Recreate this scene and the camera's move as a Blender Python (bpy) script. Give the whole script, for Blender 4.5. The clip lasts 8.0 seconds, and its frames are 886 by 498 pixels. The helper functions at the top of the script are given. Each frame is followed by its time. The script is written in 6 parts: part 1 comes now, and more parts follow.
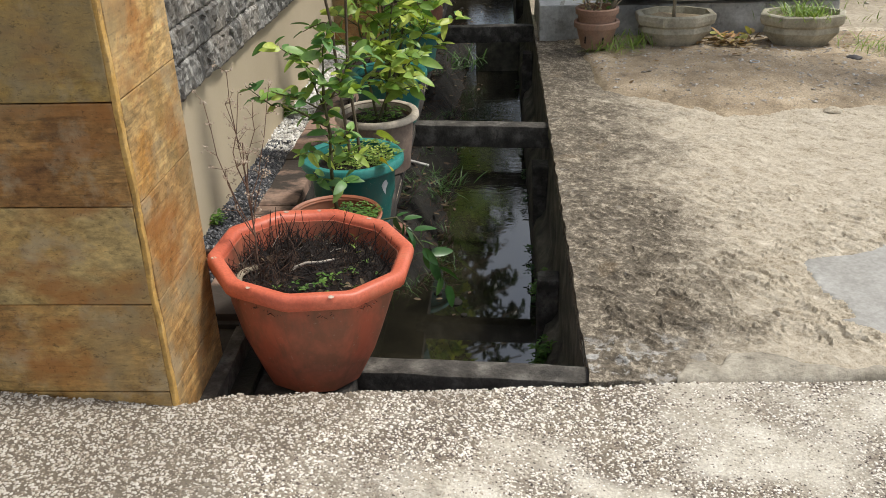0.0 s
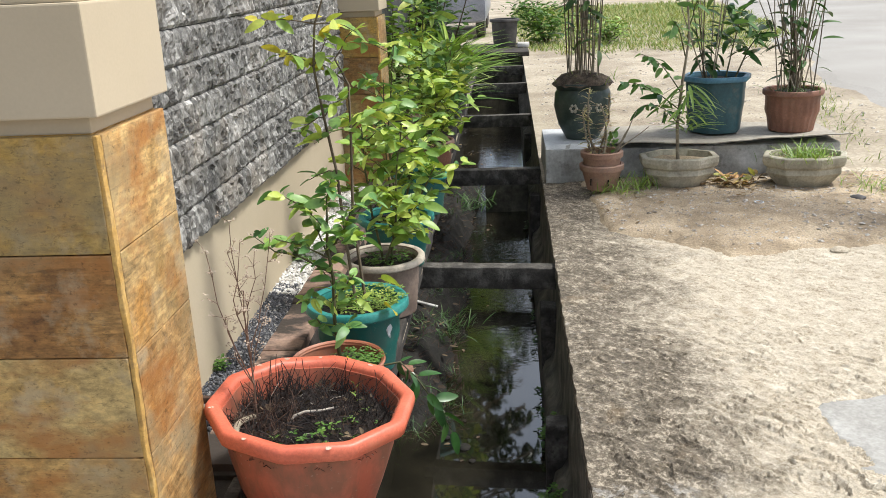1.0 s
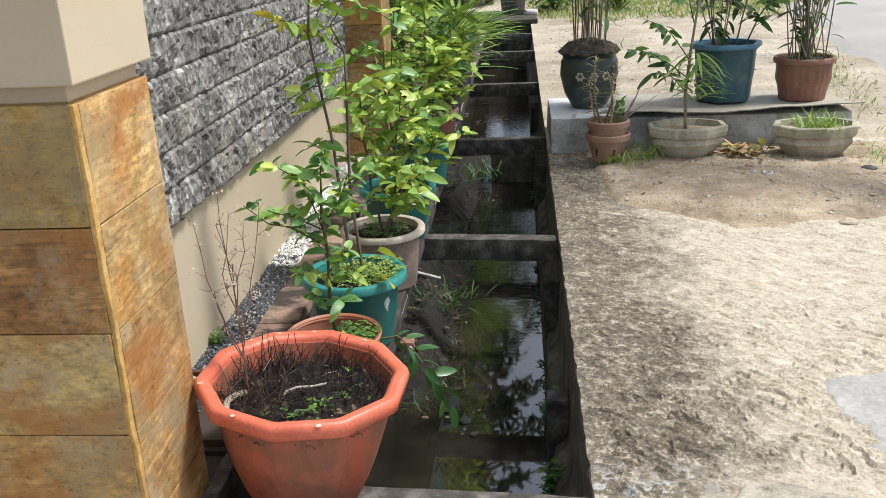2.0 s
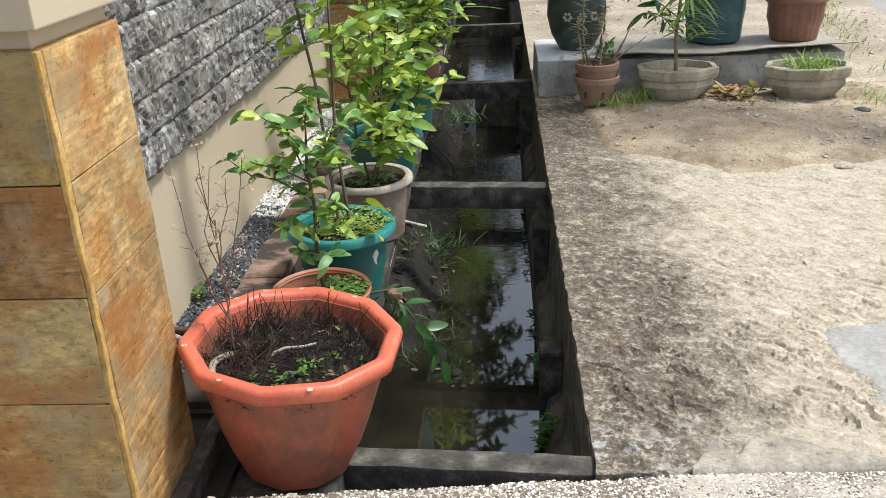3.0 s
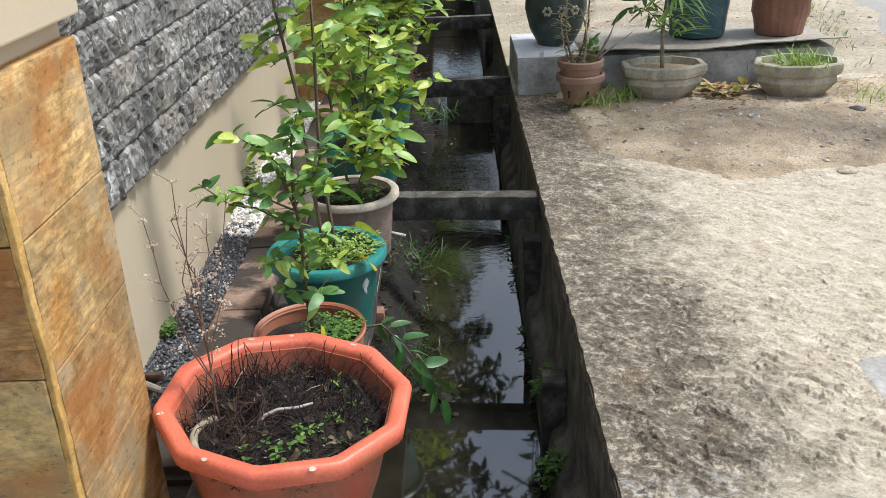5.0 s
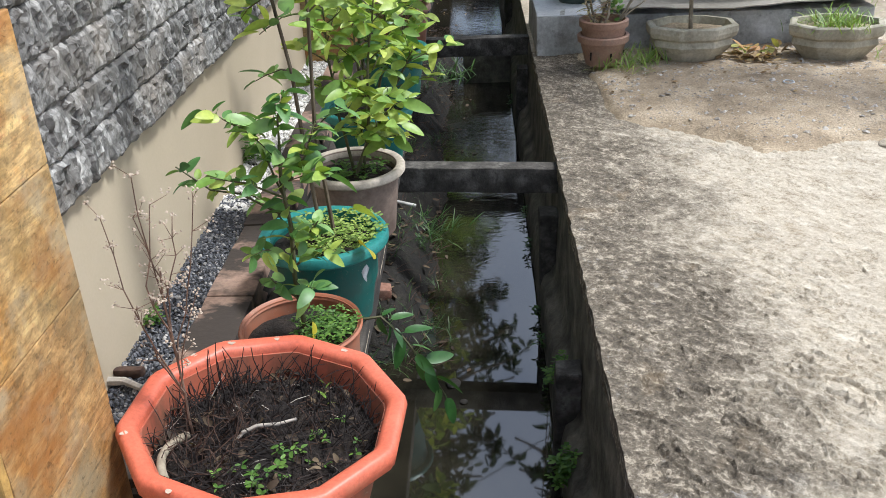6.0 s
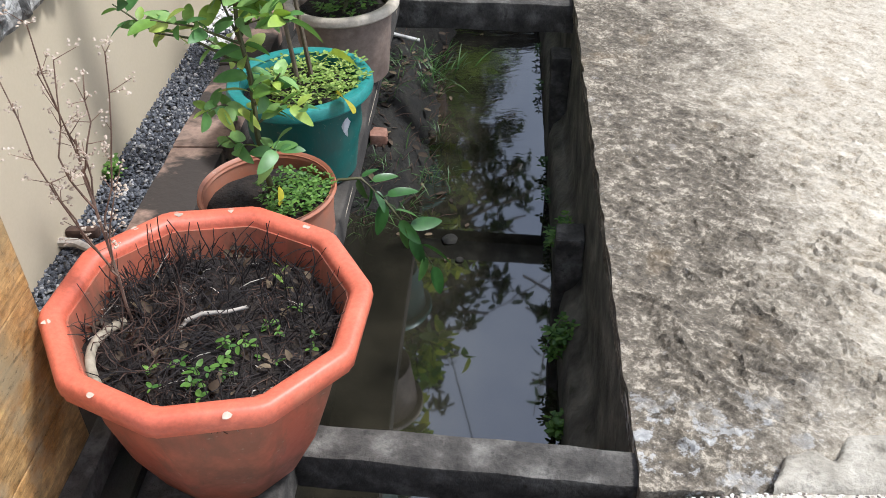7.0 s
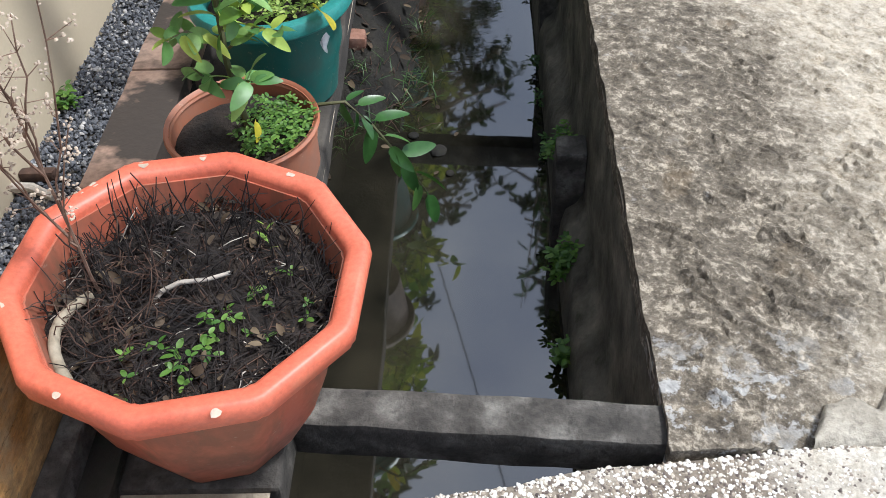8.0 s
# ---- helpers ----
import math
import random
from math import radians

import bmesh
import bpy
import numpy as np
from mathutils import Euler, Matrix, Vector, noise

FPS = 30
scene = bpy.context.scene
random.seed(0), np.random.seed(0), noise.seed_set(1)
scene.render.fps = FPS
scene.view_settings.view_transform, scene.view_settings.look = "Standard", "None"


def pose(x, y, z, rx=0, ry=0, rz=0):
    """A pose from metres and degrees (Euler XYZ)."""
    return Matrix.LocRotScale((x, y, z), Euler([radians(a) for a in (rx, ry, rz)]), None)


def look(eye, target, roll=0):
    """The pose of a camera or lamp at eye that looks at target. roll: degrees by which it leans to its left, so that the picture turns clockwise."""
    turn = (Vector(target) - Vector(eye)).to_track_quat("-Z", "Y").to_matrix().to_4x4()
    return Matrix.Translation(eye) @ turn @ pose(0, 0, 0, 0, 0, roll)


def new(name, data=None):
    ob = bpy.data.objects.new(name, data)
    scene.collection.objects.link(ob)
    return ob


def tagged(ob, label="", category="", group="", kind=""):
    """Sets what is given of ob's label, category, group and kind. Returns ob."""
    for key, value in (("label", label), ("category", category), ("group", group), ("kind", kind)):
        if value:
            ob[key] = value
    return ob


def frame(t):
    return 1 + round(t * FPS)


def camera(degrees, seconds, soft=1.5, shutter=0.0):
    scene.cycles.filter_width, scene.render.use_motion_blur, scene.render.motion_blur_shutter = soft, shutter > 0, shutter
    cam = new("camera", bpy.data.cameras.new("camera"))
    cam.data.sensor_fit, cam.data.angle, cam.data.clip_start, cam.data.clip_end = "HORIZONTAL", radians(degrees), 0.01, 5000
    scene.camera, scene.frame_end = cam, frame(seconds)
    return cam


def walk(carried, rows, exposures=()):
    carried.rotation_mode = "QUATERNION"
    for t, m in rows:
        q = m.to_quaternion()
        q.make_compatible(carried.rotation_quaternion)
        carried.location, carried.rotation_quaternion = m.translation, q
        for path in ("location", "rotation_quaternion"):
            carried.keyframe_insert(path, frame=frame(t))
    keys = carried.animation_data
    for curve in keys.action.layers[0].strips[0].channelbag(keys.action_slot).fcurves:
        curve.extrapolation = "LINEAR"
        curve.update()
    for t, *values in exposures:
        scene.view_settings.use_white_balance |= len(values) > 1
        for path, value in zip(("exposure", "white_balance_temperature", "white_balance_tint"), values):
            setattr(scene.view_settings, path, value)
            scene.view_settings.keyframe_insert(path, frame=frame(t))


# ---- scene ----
cam = camera(52.5, 8.0, 0.9)
PATH = [
    (0, (0.1, 0.067, 1.301), (-0.026, 1.856, 0.416), -2.0),
    (0.5, (0.112, 0.068, 1.318), (-0.023, 1.945, 0.642), -2.3),
    (1, (0.134, 0.091, 1.317), (-0.022, 1.992, 0.714), -2.6),
    (1.5, (0.169, 0.123, 1.313), (-0.014, 2.016, 0.696), -2.7),
    (3, (0.125, 0.252, 1.292), (-0.012, 2.087, 0.507), -2.9),
    (3.5, (0.088, 0.349, 1.296), (-0.009, 2.176, 0.488), -3.0),
    (4, (0.046, 0.439, 1.309), (-0.006, 2.27, 0.505), -2.9),
    (5.5, (-0.008, 0.614, 1.294), (-0.054, 2.428, 0.452), -2.5),
    (6, (0.028, 0.759, 1.289), (-0.06, 2.539, 0.382), -2.6),
    (6.5, (0.073, 0.91, 1.275), (-0.05, 2.615, 0.237), -2.3),
    (7, (0.088, 1.007, 1.235), (-0.042, 2.579, 0.005), -2.0),
    (7.5, (0.074, 1.083, 1.206), (-0.048, 2.537, -0.161), -2.5),
    (8, (0.035, 1.203, 1.203), (-0.044, 2.602, -0.223), -3.1),
]
walk(cam, [(t, look(eye, target, roll)) for t, eye, target, roll in PATH], [(0, -0.12, 6650, 8), (0.5, 0.07, 6750, 6), (1.0, 0.38, 6420, 8), (3.5, 0.26, 6300, 8), (6.0, 0.32, 6000, 9), (7.0, 0.43, 5850, 10), (8.0, 0.38, 5920, 9)])

# ---- world, sun ----
world = bpy.data.worlds.new("world")
scene.world = world
world.use_nodes = True
wn, wl = world.node_tree.nodes, world.node_tree.links
sky = wn.new("ShaderNodeTexSky")
sky.sky_type, sky.sun_disc = "NISHITA", False
sky.sun_elevation, sky.sun_rotation = radians(61), radians(81)
sky.air_density, sky.dust_density, sky.ozone_density = 1.0, 4.0, 1.0
haze = wn.new("ShaderNodeHueSaturation")
haze.inputs["Saturation"].default_value = 0.80
wl.new(sky.outputs[0], haze.inputs["Color"])
cloud = wn.new("ShaderNodeTexNoise")
cloud.inputs["Scale"].default_value, cloud.inputs["Detail"].default_value, cloud.inputs["Roughness"].default_value = 3.2, 5.0, 0.55
thick = wn.new("ShaderNodeValToRGB")
thick.color_ramp.elements[0].position, thick.color_ramp.elements[1].position = 0.40, 0.66
wl.new(cloud.outputs["Fac"], thick.inputs[0])
white = wn.new("ShaderNodeMix")
white.data_type, white.blend_type = "RGBA", "MIX"
wl.new(thick.outputs[0], white.inputs[0])
wl.new(haze.outputs[0], white.inputs[6])
white.inputs[7].default_value = (4.4, 4.65, 5.2, 1)
wl.new(white.outputs[2], wn["Background"].inputs[0])
wn["Background"].inputs[1].default_value = 0.165
sun_data = bpy.data.lights.new("sun", "SUN")
sun_data.energy, sun_data.angle, sun_data.color = 3.2, radians(9), (1.0, 0.97, 0.925)
sun = new("sun", sun_data)
sun.matrix_world = look((5.4, 0.85, 10.0), (0, 0, 0))
tagged(sun, "hazy midday sun", "sun", kind="structure")


# ---- noise on arrays ----
def vnoise(x, y, seed=0):
    x, y = np.asarray(x, float), np.asarray(y, float)
    ix, iy = np.floor(x), np.floor(y)
    fx, fy = x - ix, y - iy
    fx, fy = fx * fx * (3 - 2 * fx), fy * fy * (3 - 2 * fy)

    def h(a, b):
        v = np.sin(a * 127.1 + b * 311.7 + seed * 74.7) * 43758.5453
        return v - np.floor(v)

    return (h(ix, iy) * (1 - fx) + h(ix + 1, iy) * fx) * (1 - fy) + (h(ix, iy + 1) * (1 - fx) + h(ix + 1, iy + 1) * fx) * fy


def fbm(x, y, seed=0, octaves=4):
    s, a, f = 0, 0.5, 1.0
    for k in range(octaves):
        s, a, f = s + a * vnoise(np.asarray(x) * f, np.asarray(y) * f, seed + k), a * 0.5, f * 2.03
    return s


# ---- materials ----
class Nodes:
    """A small hand for wiring one material."""

    def __init__(self, name):
        self.m = bpy.data.materials.new(name)
        self.m.use_nodes = True
        self.n, self.l = self.m.node_tree.nodes, self.m.node_tree.links
        self.b = self.n["Principled BSDF"]
        self.pos = self.n.new("ShaderNodeNewGeometry").outputs["Position"]

    def mapped(self, scale, turn=(0, 0, 0)):
        v = self.n.new("ShaderNodeMapping")
        v.inputs["Scale"].default_value = scale
        v.inputs["Rotation"].default_value = [radians(a) for a in turn]
        self.l.new(self.pos, v.inputs["Vector"])
        return v.outputs[0]

    def turned(self, scale, angle):
        """Coordinates turned about z first, then scaled along the turned axes."""
        v = self.n.new("ShaderNodeMapping")
        v.inputs["Scale"].default_value = scale
        self.l.new(self.mapped((1, 1, 1), (0, 0, angle)), v.inputs["Vector"])
        return v.outputs[0]

    def noise(self, scale, detail=4.0, rough=0.55, at=None, distort=0.0):
        v = self.n.new("ShaderNodeTexNoise")
        v.inputs["Scale"].default_value, v.inputs["Detail"].default_value = scale, detail
        v.inputs["Roughness"].default_value, v.inputs["Distortion"].default_value = rough, distort
        self.l.new(at if at else self.pos, v.inputs["Vector"])
        return v.outputs["Fac"]

    def ramp(self, fac, *stops):
        v = self.n.new("ShaderNodeValToRGB")
        e = v.color_ramp.elements
        while len(e) < len(stops):
            e.new(0.5)
        for k, (p, c) in zip(e, stops):
            k.position = p
            k.color = (*c, 1) if isinstance(c, tuple) else (c, c, c, 1)
        self.l.new(fac, v.inputs[0])
        return v.outputs[0]

    def mix(self, fac, a, b, how="MIX"):
        v = self.n.new("ShaderNodeMix")
        v.data_type, v.blend_type = "RGBA", how
        for sock, val in ((v.inputs[0], fac), (v.inputs[6], a), (v.inputs[7], b)):
            if isinstance(val, tuple):
                sock.default_value = (*val, 1)
            elif isinstance(val, (int, float)):
                sock.default_value = val
            else:
                self.l.new(val, sock)
        return v.outputs[2]

    def island(self):
        return self.n.new("ShaderNodeNewGeometry").outputs["Random Per Island"]

    def each(self):
        return self.n.new("ShaderNodeObjectInfo").outputs["Random"]

    def done(self, color, rough=0.8, bump=None, height=0.002, strength=0.6, metal=0.0):
        if isinstance(color, tuple):
            self.b.inputs["Base Color"].default_value = (*color, 1)
        else:
            self.l.new(color, self.b.inputs["Base Color"])
        if isinstance(rough, (int, float)):
            self.b.inputs["Roughness"].default_value = rough
        else:
            self.l.new(rough, self.b.inputs["Roughness"])
        self.b.inputs["Metallic"].default_value = metal
        if bump is not None:
            v = self.n.new("ShaderNodeBump")
            v.inputs["Distance"].default_value, v.inputs["Strength"].default_value = height, strength
            self.l.new(bump, v.inputs["Height"])
            self.l.new(v.outputs[0], self.b.inputs["Normal"])
        return self.m


def worn(name, dark, mid, light, big=3.0, fine=60.0, rough=0.85, height=0.002, strength=0.6, stain=None, amount=0.5, grain=0.35):
    """A weathered surface: large blotches, fine grain, and stains of a second colour."""
    k = Nodes(name)
    c = k.ramp(k.noise(big, 5), (0.3, dark), (0.5, mid), (0.72, light))
    g = k.noise(fine, 4, 0.65)
    c = k.mix(grain, c, k.ramp(g, (0.25, 0.25), (0.75, 0.95)), "OVERLAY")
    if stain:
        c = k.mix(k.ramp(k.noise(big * 2.3, 6, 0.65), (0.56, 0.0), (0.7, amount)), c, stain)
    return k.done(c, rough, g, height, strength)


def sandstone(name, a, b, c, turn, tilt, banding=0.6):
    """Split sandstone: blotches of ochre, faint slanting beds, iron specks."""
    k = Nodes(name)
    blot = k.noise(5.0, 6, 0.62, None, 0.4)
    base = k.ramp(blot, (0.34, a), (0.5, b), (0.64, c))
    v = k.mapped((3.0, 3.0, 34.0), (tilt, turn, 0))
    bed = k.ramp(k.noise(1.0, 6, 0.66, v, 0.4), (0.30, 0.25), (0.42, 0.95), (0.52, 0.6), (0.60, 1.05), (0.75, 1.35))
    base = k.mix(banding, base, bed, "MULTIPLY")
    base = k.mix(0.5, base, k.ramp(k.noise(1.0, 8, 0.75, k.mapped((30, 30, 52), (tilt, turn, 0)), 0.3), (0.36, 0.12), (0.62, 0.88)), "OVERLAY")
    pale = k.ramp(k.noise(9.0, 5, 0.65), (0.52, 0.0), (0.66, 0.7))
    base = k.mix(pale, base, (0.46, 0.38, 0.25))
    rust = k.ramp(k.noise(3.1, 5, 0.6, k.mapped((1, 1, 2.5), (tilt, turn, 0))), (0.52, 0.0), (0.66, 0.85))
    base = k.mix(rust, base, (0.36, 0.155, 0.04))
    grime = k.ramp(k.noise(13, 7, 0.72), (0.52, 0.0), (0.66, 0.55))
    base = k.mix(k.mix(1.0, grime, k.ramp(k.noise(3.4, 3), (0.45, 0.1), (0.6, 1.0)), "MULTIPLY"), base, (0.20, 0.15, 0.085))
    seam = k.ramp(k.noise(1.0, 2, 0.45, k.mapped((1.3, 1.3, 11.0), (tilt, turn, 0))), (0.492, 1.0), (0.5, 0.35), (0.508, 1.0))
    base = k.mix(0.22, base, seam, "MULTIPLY")
    grey = k.ramp(k.noise(2.6, 5, 0.6, None, 0.5), (0.50, 0.0), (0.60, 0.6))
    base = k.mix(grey, base, (0.30, 0.245, 0.14))
    speck = k.ramp(k.noise(1.0, 6, 0.78, k.mapped((60, 60, 110), (tilt, turn, 0)), 0.5), (0.34, 0.25), (0.45, 1.0))
    base = k.mix(0.7, base, speck, "MULTIPLY")
    tint = k.ramp(k.each(), (0.0, (0.80, 0.78, 0.74)), (1.0, (1.1, 1.05, 0.98)))
    base = k.mix(1.0, base, tint, "MULTIPLY")
    return k.done(base, k.ramp(k.noise(9, 3), (0.3, 0.38), (0.7, 0.62)), k.noise(60.0, 5, 0.7), 0.003, 0.6)


stone_mats = [
    sandstone("sandstone_olive", (0.26, 0.20, 0.10), (0.44, 0.30, 0.09), (0.52, 0.31, 0.05), 10, 20, 0.3),
    sandstone("sandstone_brown", (0.24, 0.115, 0.04), (0.38, 0.195, 0.06), (0.45, 0.27, 0.10), -16, 0, 0.85),
    sandstone("sandstone_pale", (0.42, 0.31, 0.13), (0.50, 0.375, 0.165), (0.43, 0.275, 0.09), 30, 10, 0.2),
    sandstone("sandstone_ochre", (0.34, 0.19, 0.06), (0.47, 0.31, 0.115), (0.38, 0.20, 0.055), 24, 0, 0.5),
]
side_mats = [
    sandstone("sandstone_gold", (0.50, 0.32, 0.12), (0.62, 0.43, 0.20), (0.54, 0.29, 0.085), 0, 34, 0.85),
    sandstone("sandstone_rust", (0.42, 0.23, 0.08), (0.58, 0.375, 0.165), (0.46, 0.24, 0.075), 0, 48, 0.95),
]
mortar_mat = worn("yellow_mortar", (0.30, 0.18, 0.06), (0.48, 0.29, 0.08), (0.55, 0.37, 0.15), 14, 90, 0.85, 0.004, 0.8, (0.22, 0.15, 0.08), 0.9)
plaster_mat = worn("beige_plaster", (0.46, 0.385, 0.27), (0.50, 0.42, 0.298), (0.54, 0.455, 0.33), 1.2, 150, 0.8, 0.0004, 0.25, (0.50, 0.42, 0.33), 0.3, 0.05)
grout_mat = worn("dark_grout", (0.035, 0.034, 0.034), (0.05, 0.05, 0.05), (0.07, 0.07, 0.07), 8, 60, 0.95)


def split_stone():
    k = Nodes("grey_split_stone")
    facet = k.n.new("ShaderNodeTexVoronoi")
    facet.inputs["Scale"].default_value = 1.0
    nz = k.n.new("ShaderNodeTexNoise")
    nz.inputs["Scale"].default_value, nz.inputs["Detail"].default_value = 26, 4
    k.l.new(k.pos, nz.inputs["Vector"])
    sc = k.n.new("ShaderNodeVectorMath")
    sc.operation = "SCALE"
    sc.inputs["Scale"].default_value = 1.9
    k.l.new(nz.outputs["Color"], sc.inputs[0])
    ad = k.n.new("ShaderNodeVectorMath")
    k.l.new(k.mapped((26, 50, 26), (-24, 0, 0)), ad.inputs[0])
    k.l.new(sc.outputs[0], ad.inputs[1])
    k.l.new(ad.outputs[0], facet.inputs["Vector"])
    sep = k.n.new("ShaderNodeSeparateColor")
    k.l.new(facet.outputs["Color"], sep.inputs[0])
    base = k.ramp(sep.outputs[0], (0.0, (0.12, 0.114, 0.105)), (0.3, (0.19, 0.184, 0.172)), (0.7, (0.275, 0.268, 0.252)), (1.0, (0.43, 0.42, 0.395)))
    # Facet borders darkened: shade of the chipped hollows put into the stone colour.
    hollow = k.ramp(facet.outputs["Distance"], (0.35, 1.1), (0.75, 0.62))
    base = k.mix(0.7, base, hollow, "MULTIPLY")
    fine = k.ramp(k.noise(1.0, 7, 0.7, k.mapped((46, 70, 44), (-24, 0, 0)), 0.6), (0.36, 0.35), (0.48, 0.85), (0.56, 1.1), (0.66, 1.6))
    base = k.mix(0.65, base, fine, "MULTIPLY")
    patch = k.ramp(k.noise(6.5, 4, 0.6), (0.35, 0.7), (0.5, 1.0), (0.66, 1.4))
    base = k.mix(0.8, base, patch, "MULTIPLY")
    warm = k.ramp(k.noise(4, 4, 0.6), (0.5, 0.0), (0.7, 0.5))
    base = k.mix(warm, base, (0.22, 0.18, 0.135))
    base = k.mix(1.0, base, k.ramp(k.each(), (0.0, 0.78), (1.0, 1.25)), "MULTIPLY")
    return k.done(base, 0.6, k.noise(1.0, 6, 0.65, k.mapped((30, 52, 28), (-24, 0, 0)), 0.8), 0.010, 1.0)


split_mat = split_stone()


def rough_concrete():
    """Flaked mortar: pale worn skins, hollows browned to carry crevice shade, algae near the drain, lime at the corner.
    """
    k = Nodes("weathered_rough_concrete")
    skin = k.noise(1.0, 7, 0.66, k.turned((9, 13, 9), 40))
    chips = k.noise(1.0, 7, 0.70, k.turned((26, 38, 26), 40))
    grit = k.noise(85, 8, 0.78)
    # Colour follows the bump height: high paler by wear, low darkened as crevice shade.
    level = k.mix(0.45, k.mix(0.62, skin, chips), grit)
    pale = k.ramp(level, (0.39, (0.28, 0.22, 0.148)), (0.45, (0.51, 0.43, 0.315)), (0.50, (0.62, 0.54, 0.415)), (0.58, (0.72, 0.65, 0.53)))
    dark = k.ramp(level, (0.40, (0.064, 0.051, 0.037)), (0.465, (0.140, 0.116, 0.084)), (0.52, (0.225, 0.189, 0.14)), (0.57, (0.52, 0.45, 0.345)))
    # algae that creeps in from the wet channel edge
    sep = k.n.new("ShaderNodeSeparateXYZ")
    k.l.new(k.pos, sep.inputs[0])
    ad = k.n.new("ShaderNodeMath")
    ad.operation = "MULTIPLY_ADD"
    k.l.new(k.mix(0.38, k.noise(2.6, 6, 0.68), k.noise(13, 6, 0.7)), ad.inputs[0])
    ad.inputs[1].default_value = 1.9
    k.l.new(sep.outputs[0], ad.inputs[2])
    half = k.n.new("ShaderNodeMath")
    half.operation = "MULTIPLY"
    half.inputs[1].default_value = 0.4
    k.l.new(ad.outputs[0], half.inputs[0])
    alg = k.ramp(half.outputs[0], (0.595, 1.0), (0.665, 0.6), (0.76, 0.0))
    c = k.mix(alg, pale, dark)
    rust = k.ramp(k.noise(5.5, 5, 0.6), (0.60, 0.0), (0.70, 0.35))
    c = k.mix(rust, c, (0.36, 0.26, 0.15))
    chalk = k.ramp(k.noise(13, 7, 0.75), (0.60, 0.0), (0.65, 0.7))
    near = k.ramp(half.outputs[0], (0.50, 1.0), (0.64, 0.15))
    c = k.mix(k.mix(1.0, chalk, near, "MULTIPLY"), c, (0.60, 0.575, 0.53))
    # lime splashes at the outer corner
    corner = k.n.new("ShaderNodeMapRange")
    corner.inputs[1].default_value, corner.inputs[2].default_value = 2.24, 2.10
    k.l.new(sep.outputs[1], corner.inputs[0])
    splash = k.mix(1.0, k.ramp(k.noise(17, 6, 0.7), (0.52, 0.0), (0.57, 0.7)), corner.outputs[0], "MULTIPLY")
    c = k.mix(k.mix(1.0, splash, k.ramp(half.outputs[0], (0.57, 1.0), (0.66, 0.0)), "MULTIPLY"), c, (0.66, 0.655, 0.63))
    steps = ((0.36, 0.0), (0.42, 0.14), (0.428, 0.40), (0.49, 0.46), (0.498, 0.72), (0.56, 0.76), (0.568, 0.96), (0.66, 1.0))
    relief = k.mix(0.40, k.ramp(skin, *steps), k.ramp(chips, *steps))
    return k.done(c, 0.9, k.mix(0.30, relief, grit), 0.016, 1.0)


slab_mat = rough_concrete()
patch_mat = worn("smooth_grey_cement", (0.25, 0.24, 0.215), (0.31, 0.30, 0.275), (0.38, 0.37, 0.345), 5, 70, 0.8, 0.001, 0.4)
channel_mat = worn("wet_mossy_concrete", (0.035, 0.032, 0.025), (0.12, 0.108, 0.083), (0.24, 0.215, 0.168), 9, 45, 0.7, 0.006, 0.8, (0.028, 0.036, 0.014), 0.7)
# West drain side: wet concrete, its colour darkened to offset the sun there.
west_mat = worn("sun_dimmed_wet_concrete", (0.008, 0.0075, 0.006), (0.018, 0.016, 0.012), (0.04, 0.035, 0.026), 6, 50, 0.7, 0.006, 0.8, (0.016, 0.022, 0.009), 0.6)
beam_mat = worn("weathered_grey_beam", (0.026, 0.023, 0.019), (0.06, 0.054, 0.046), (0.16, 0.15, 0.13), 16, 90, 0.85, 0.005, 0.9, (0.022, 0.02, 0.016), 0.85, 0.5)
ledge_mat = worn("dark_ledge_concrete", (0.018, 0.016, 0.014), (0.04, 0.034, 0.028), (0.085, 0.075, 0.062), 5, 60, 0.9, 0.004, 0.7, (0.03, 0.028, 0.022), 0.6)


def stain_shadow_kerb():
    k = Nodes("pinkish_kerb")
    c = k.ramp(k.noise(4, 5), (0.3, (0.22, 0.145, 0.11)), (0.55, (0.30, 0.20, 0.15)), (0.75, (0.36, 0.265, 0.21)))
    c = k.mix(0.35, c, k.ramp(k.noise(70, 4, 0.65), (0.25, 0.25), (0.75, 0.95)), "OVERLAY")
    # Near-black patches: dark stain and plant shadows painted into one colour.
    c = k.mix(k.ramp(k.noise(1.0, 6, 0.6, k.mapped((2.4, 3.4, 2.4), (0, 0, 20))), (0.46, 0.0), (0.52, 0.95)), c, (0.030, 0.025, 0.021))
    return k.done(c, 0.85, k.noise(60, 4), 0.003, 0.6)


kerb_mat = stain_shadow_kerb()
sand_mat = worn("sandy_dirt", (0.24, 0.185, 0.122), (0.39, 0.305, 0.205), (0.53, 0.435, 0.31), 5.0, 110, 0.95, 0.010, 1.0, (0.14, 0.11, 0.075), 0.65, 0.6)
ground_mat = worn("pale_dusty_ground", (0.22, 0.18, 0.13), (0.345, 0.295, 0.22), (0.46, 0.405, 0.315), 1.3, 30, 0.95, 0.012, 1.0, (0.20, 0.16, 0.115), 0.75, 0.5)
road_mat = worn("grey_asphalt_road", (0.24, 0.225, 0.20), (0.29, 0.275, 0.25), (0.34, 0.325, 0.30), 0.5, 60, 0.9, 0.003, 0.5)
white_mat = worn("white_painted_concrete", (0.22, 0.215, 0.195), (0.40, 0.40, 0.38), (0.66, 0.67, 0.655), 5, 50, 0.8, 0.004, 0.7, (0.10, 0.092, 0.08), 0.75)
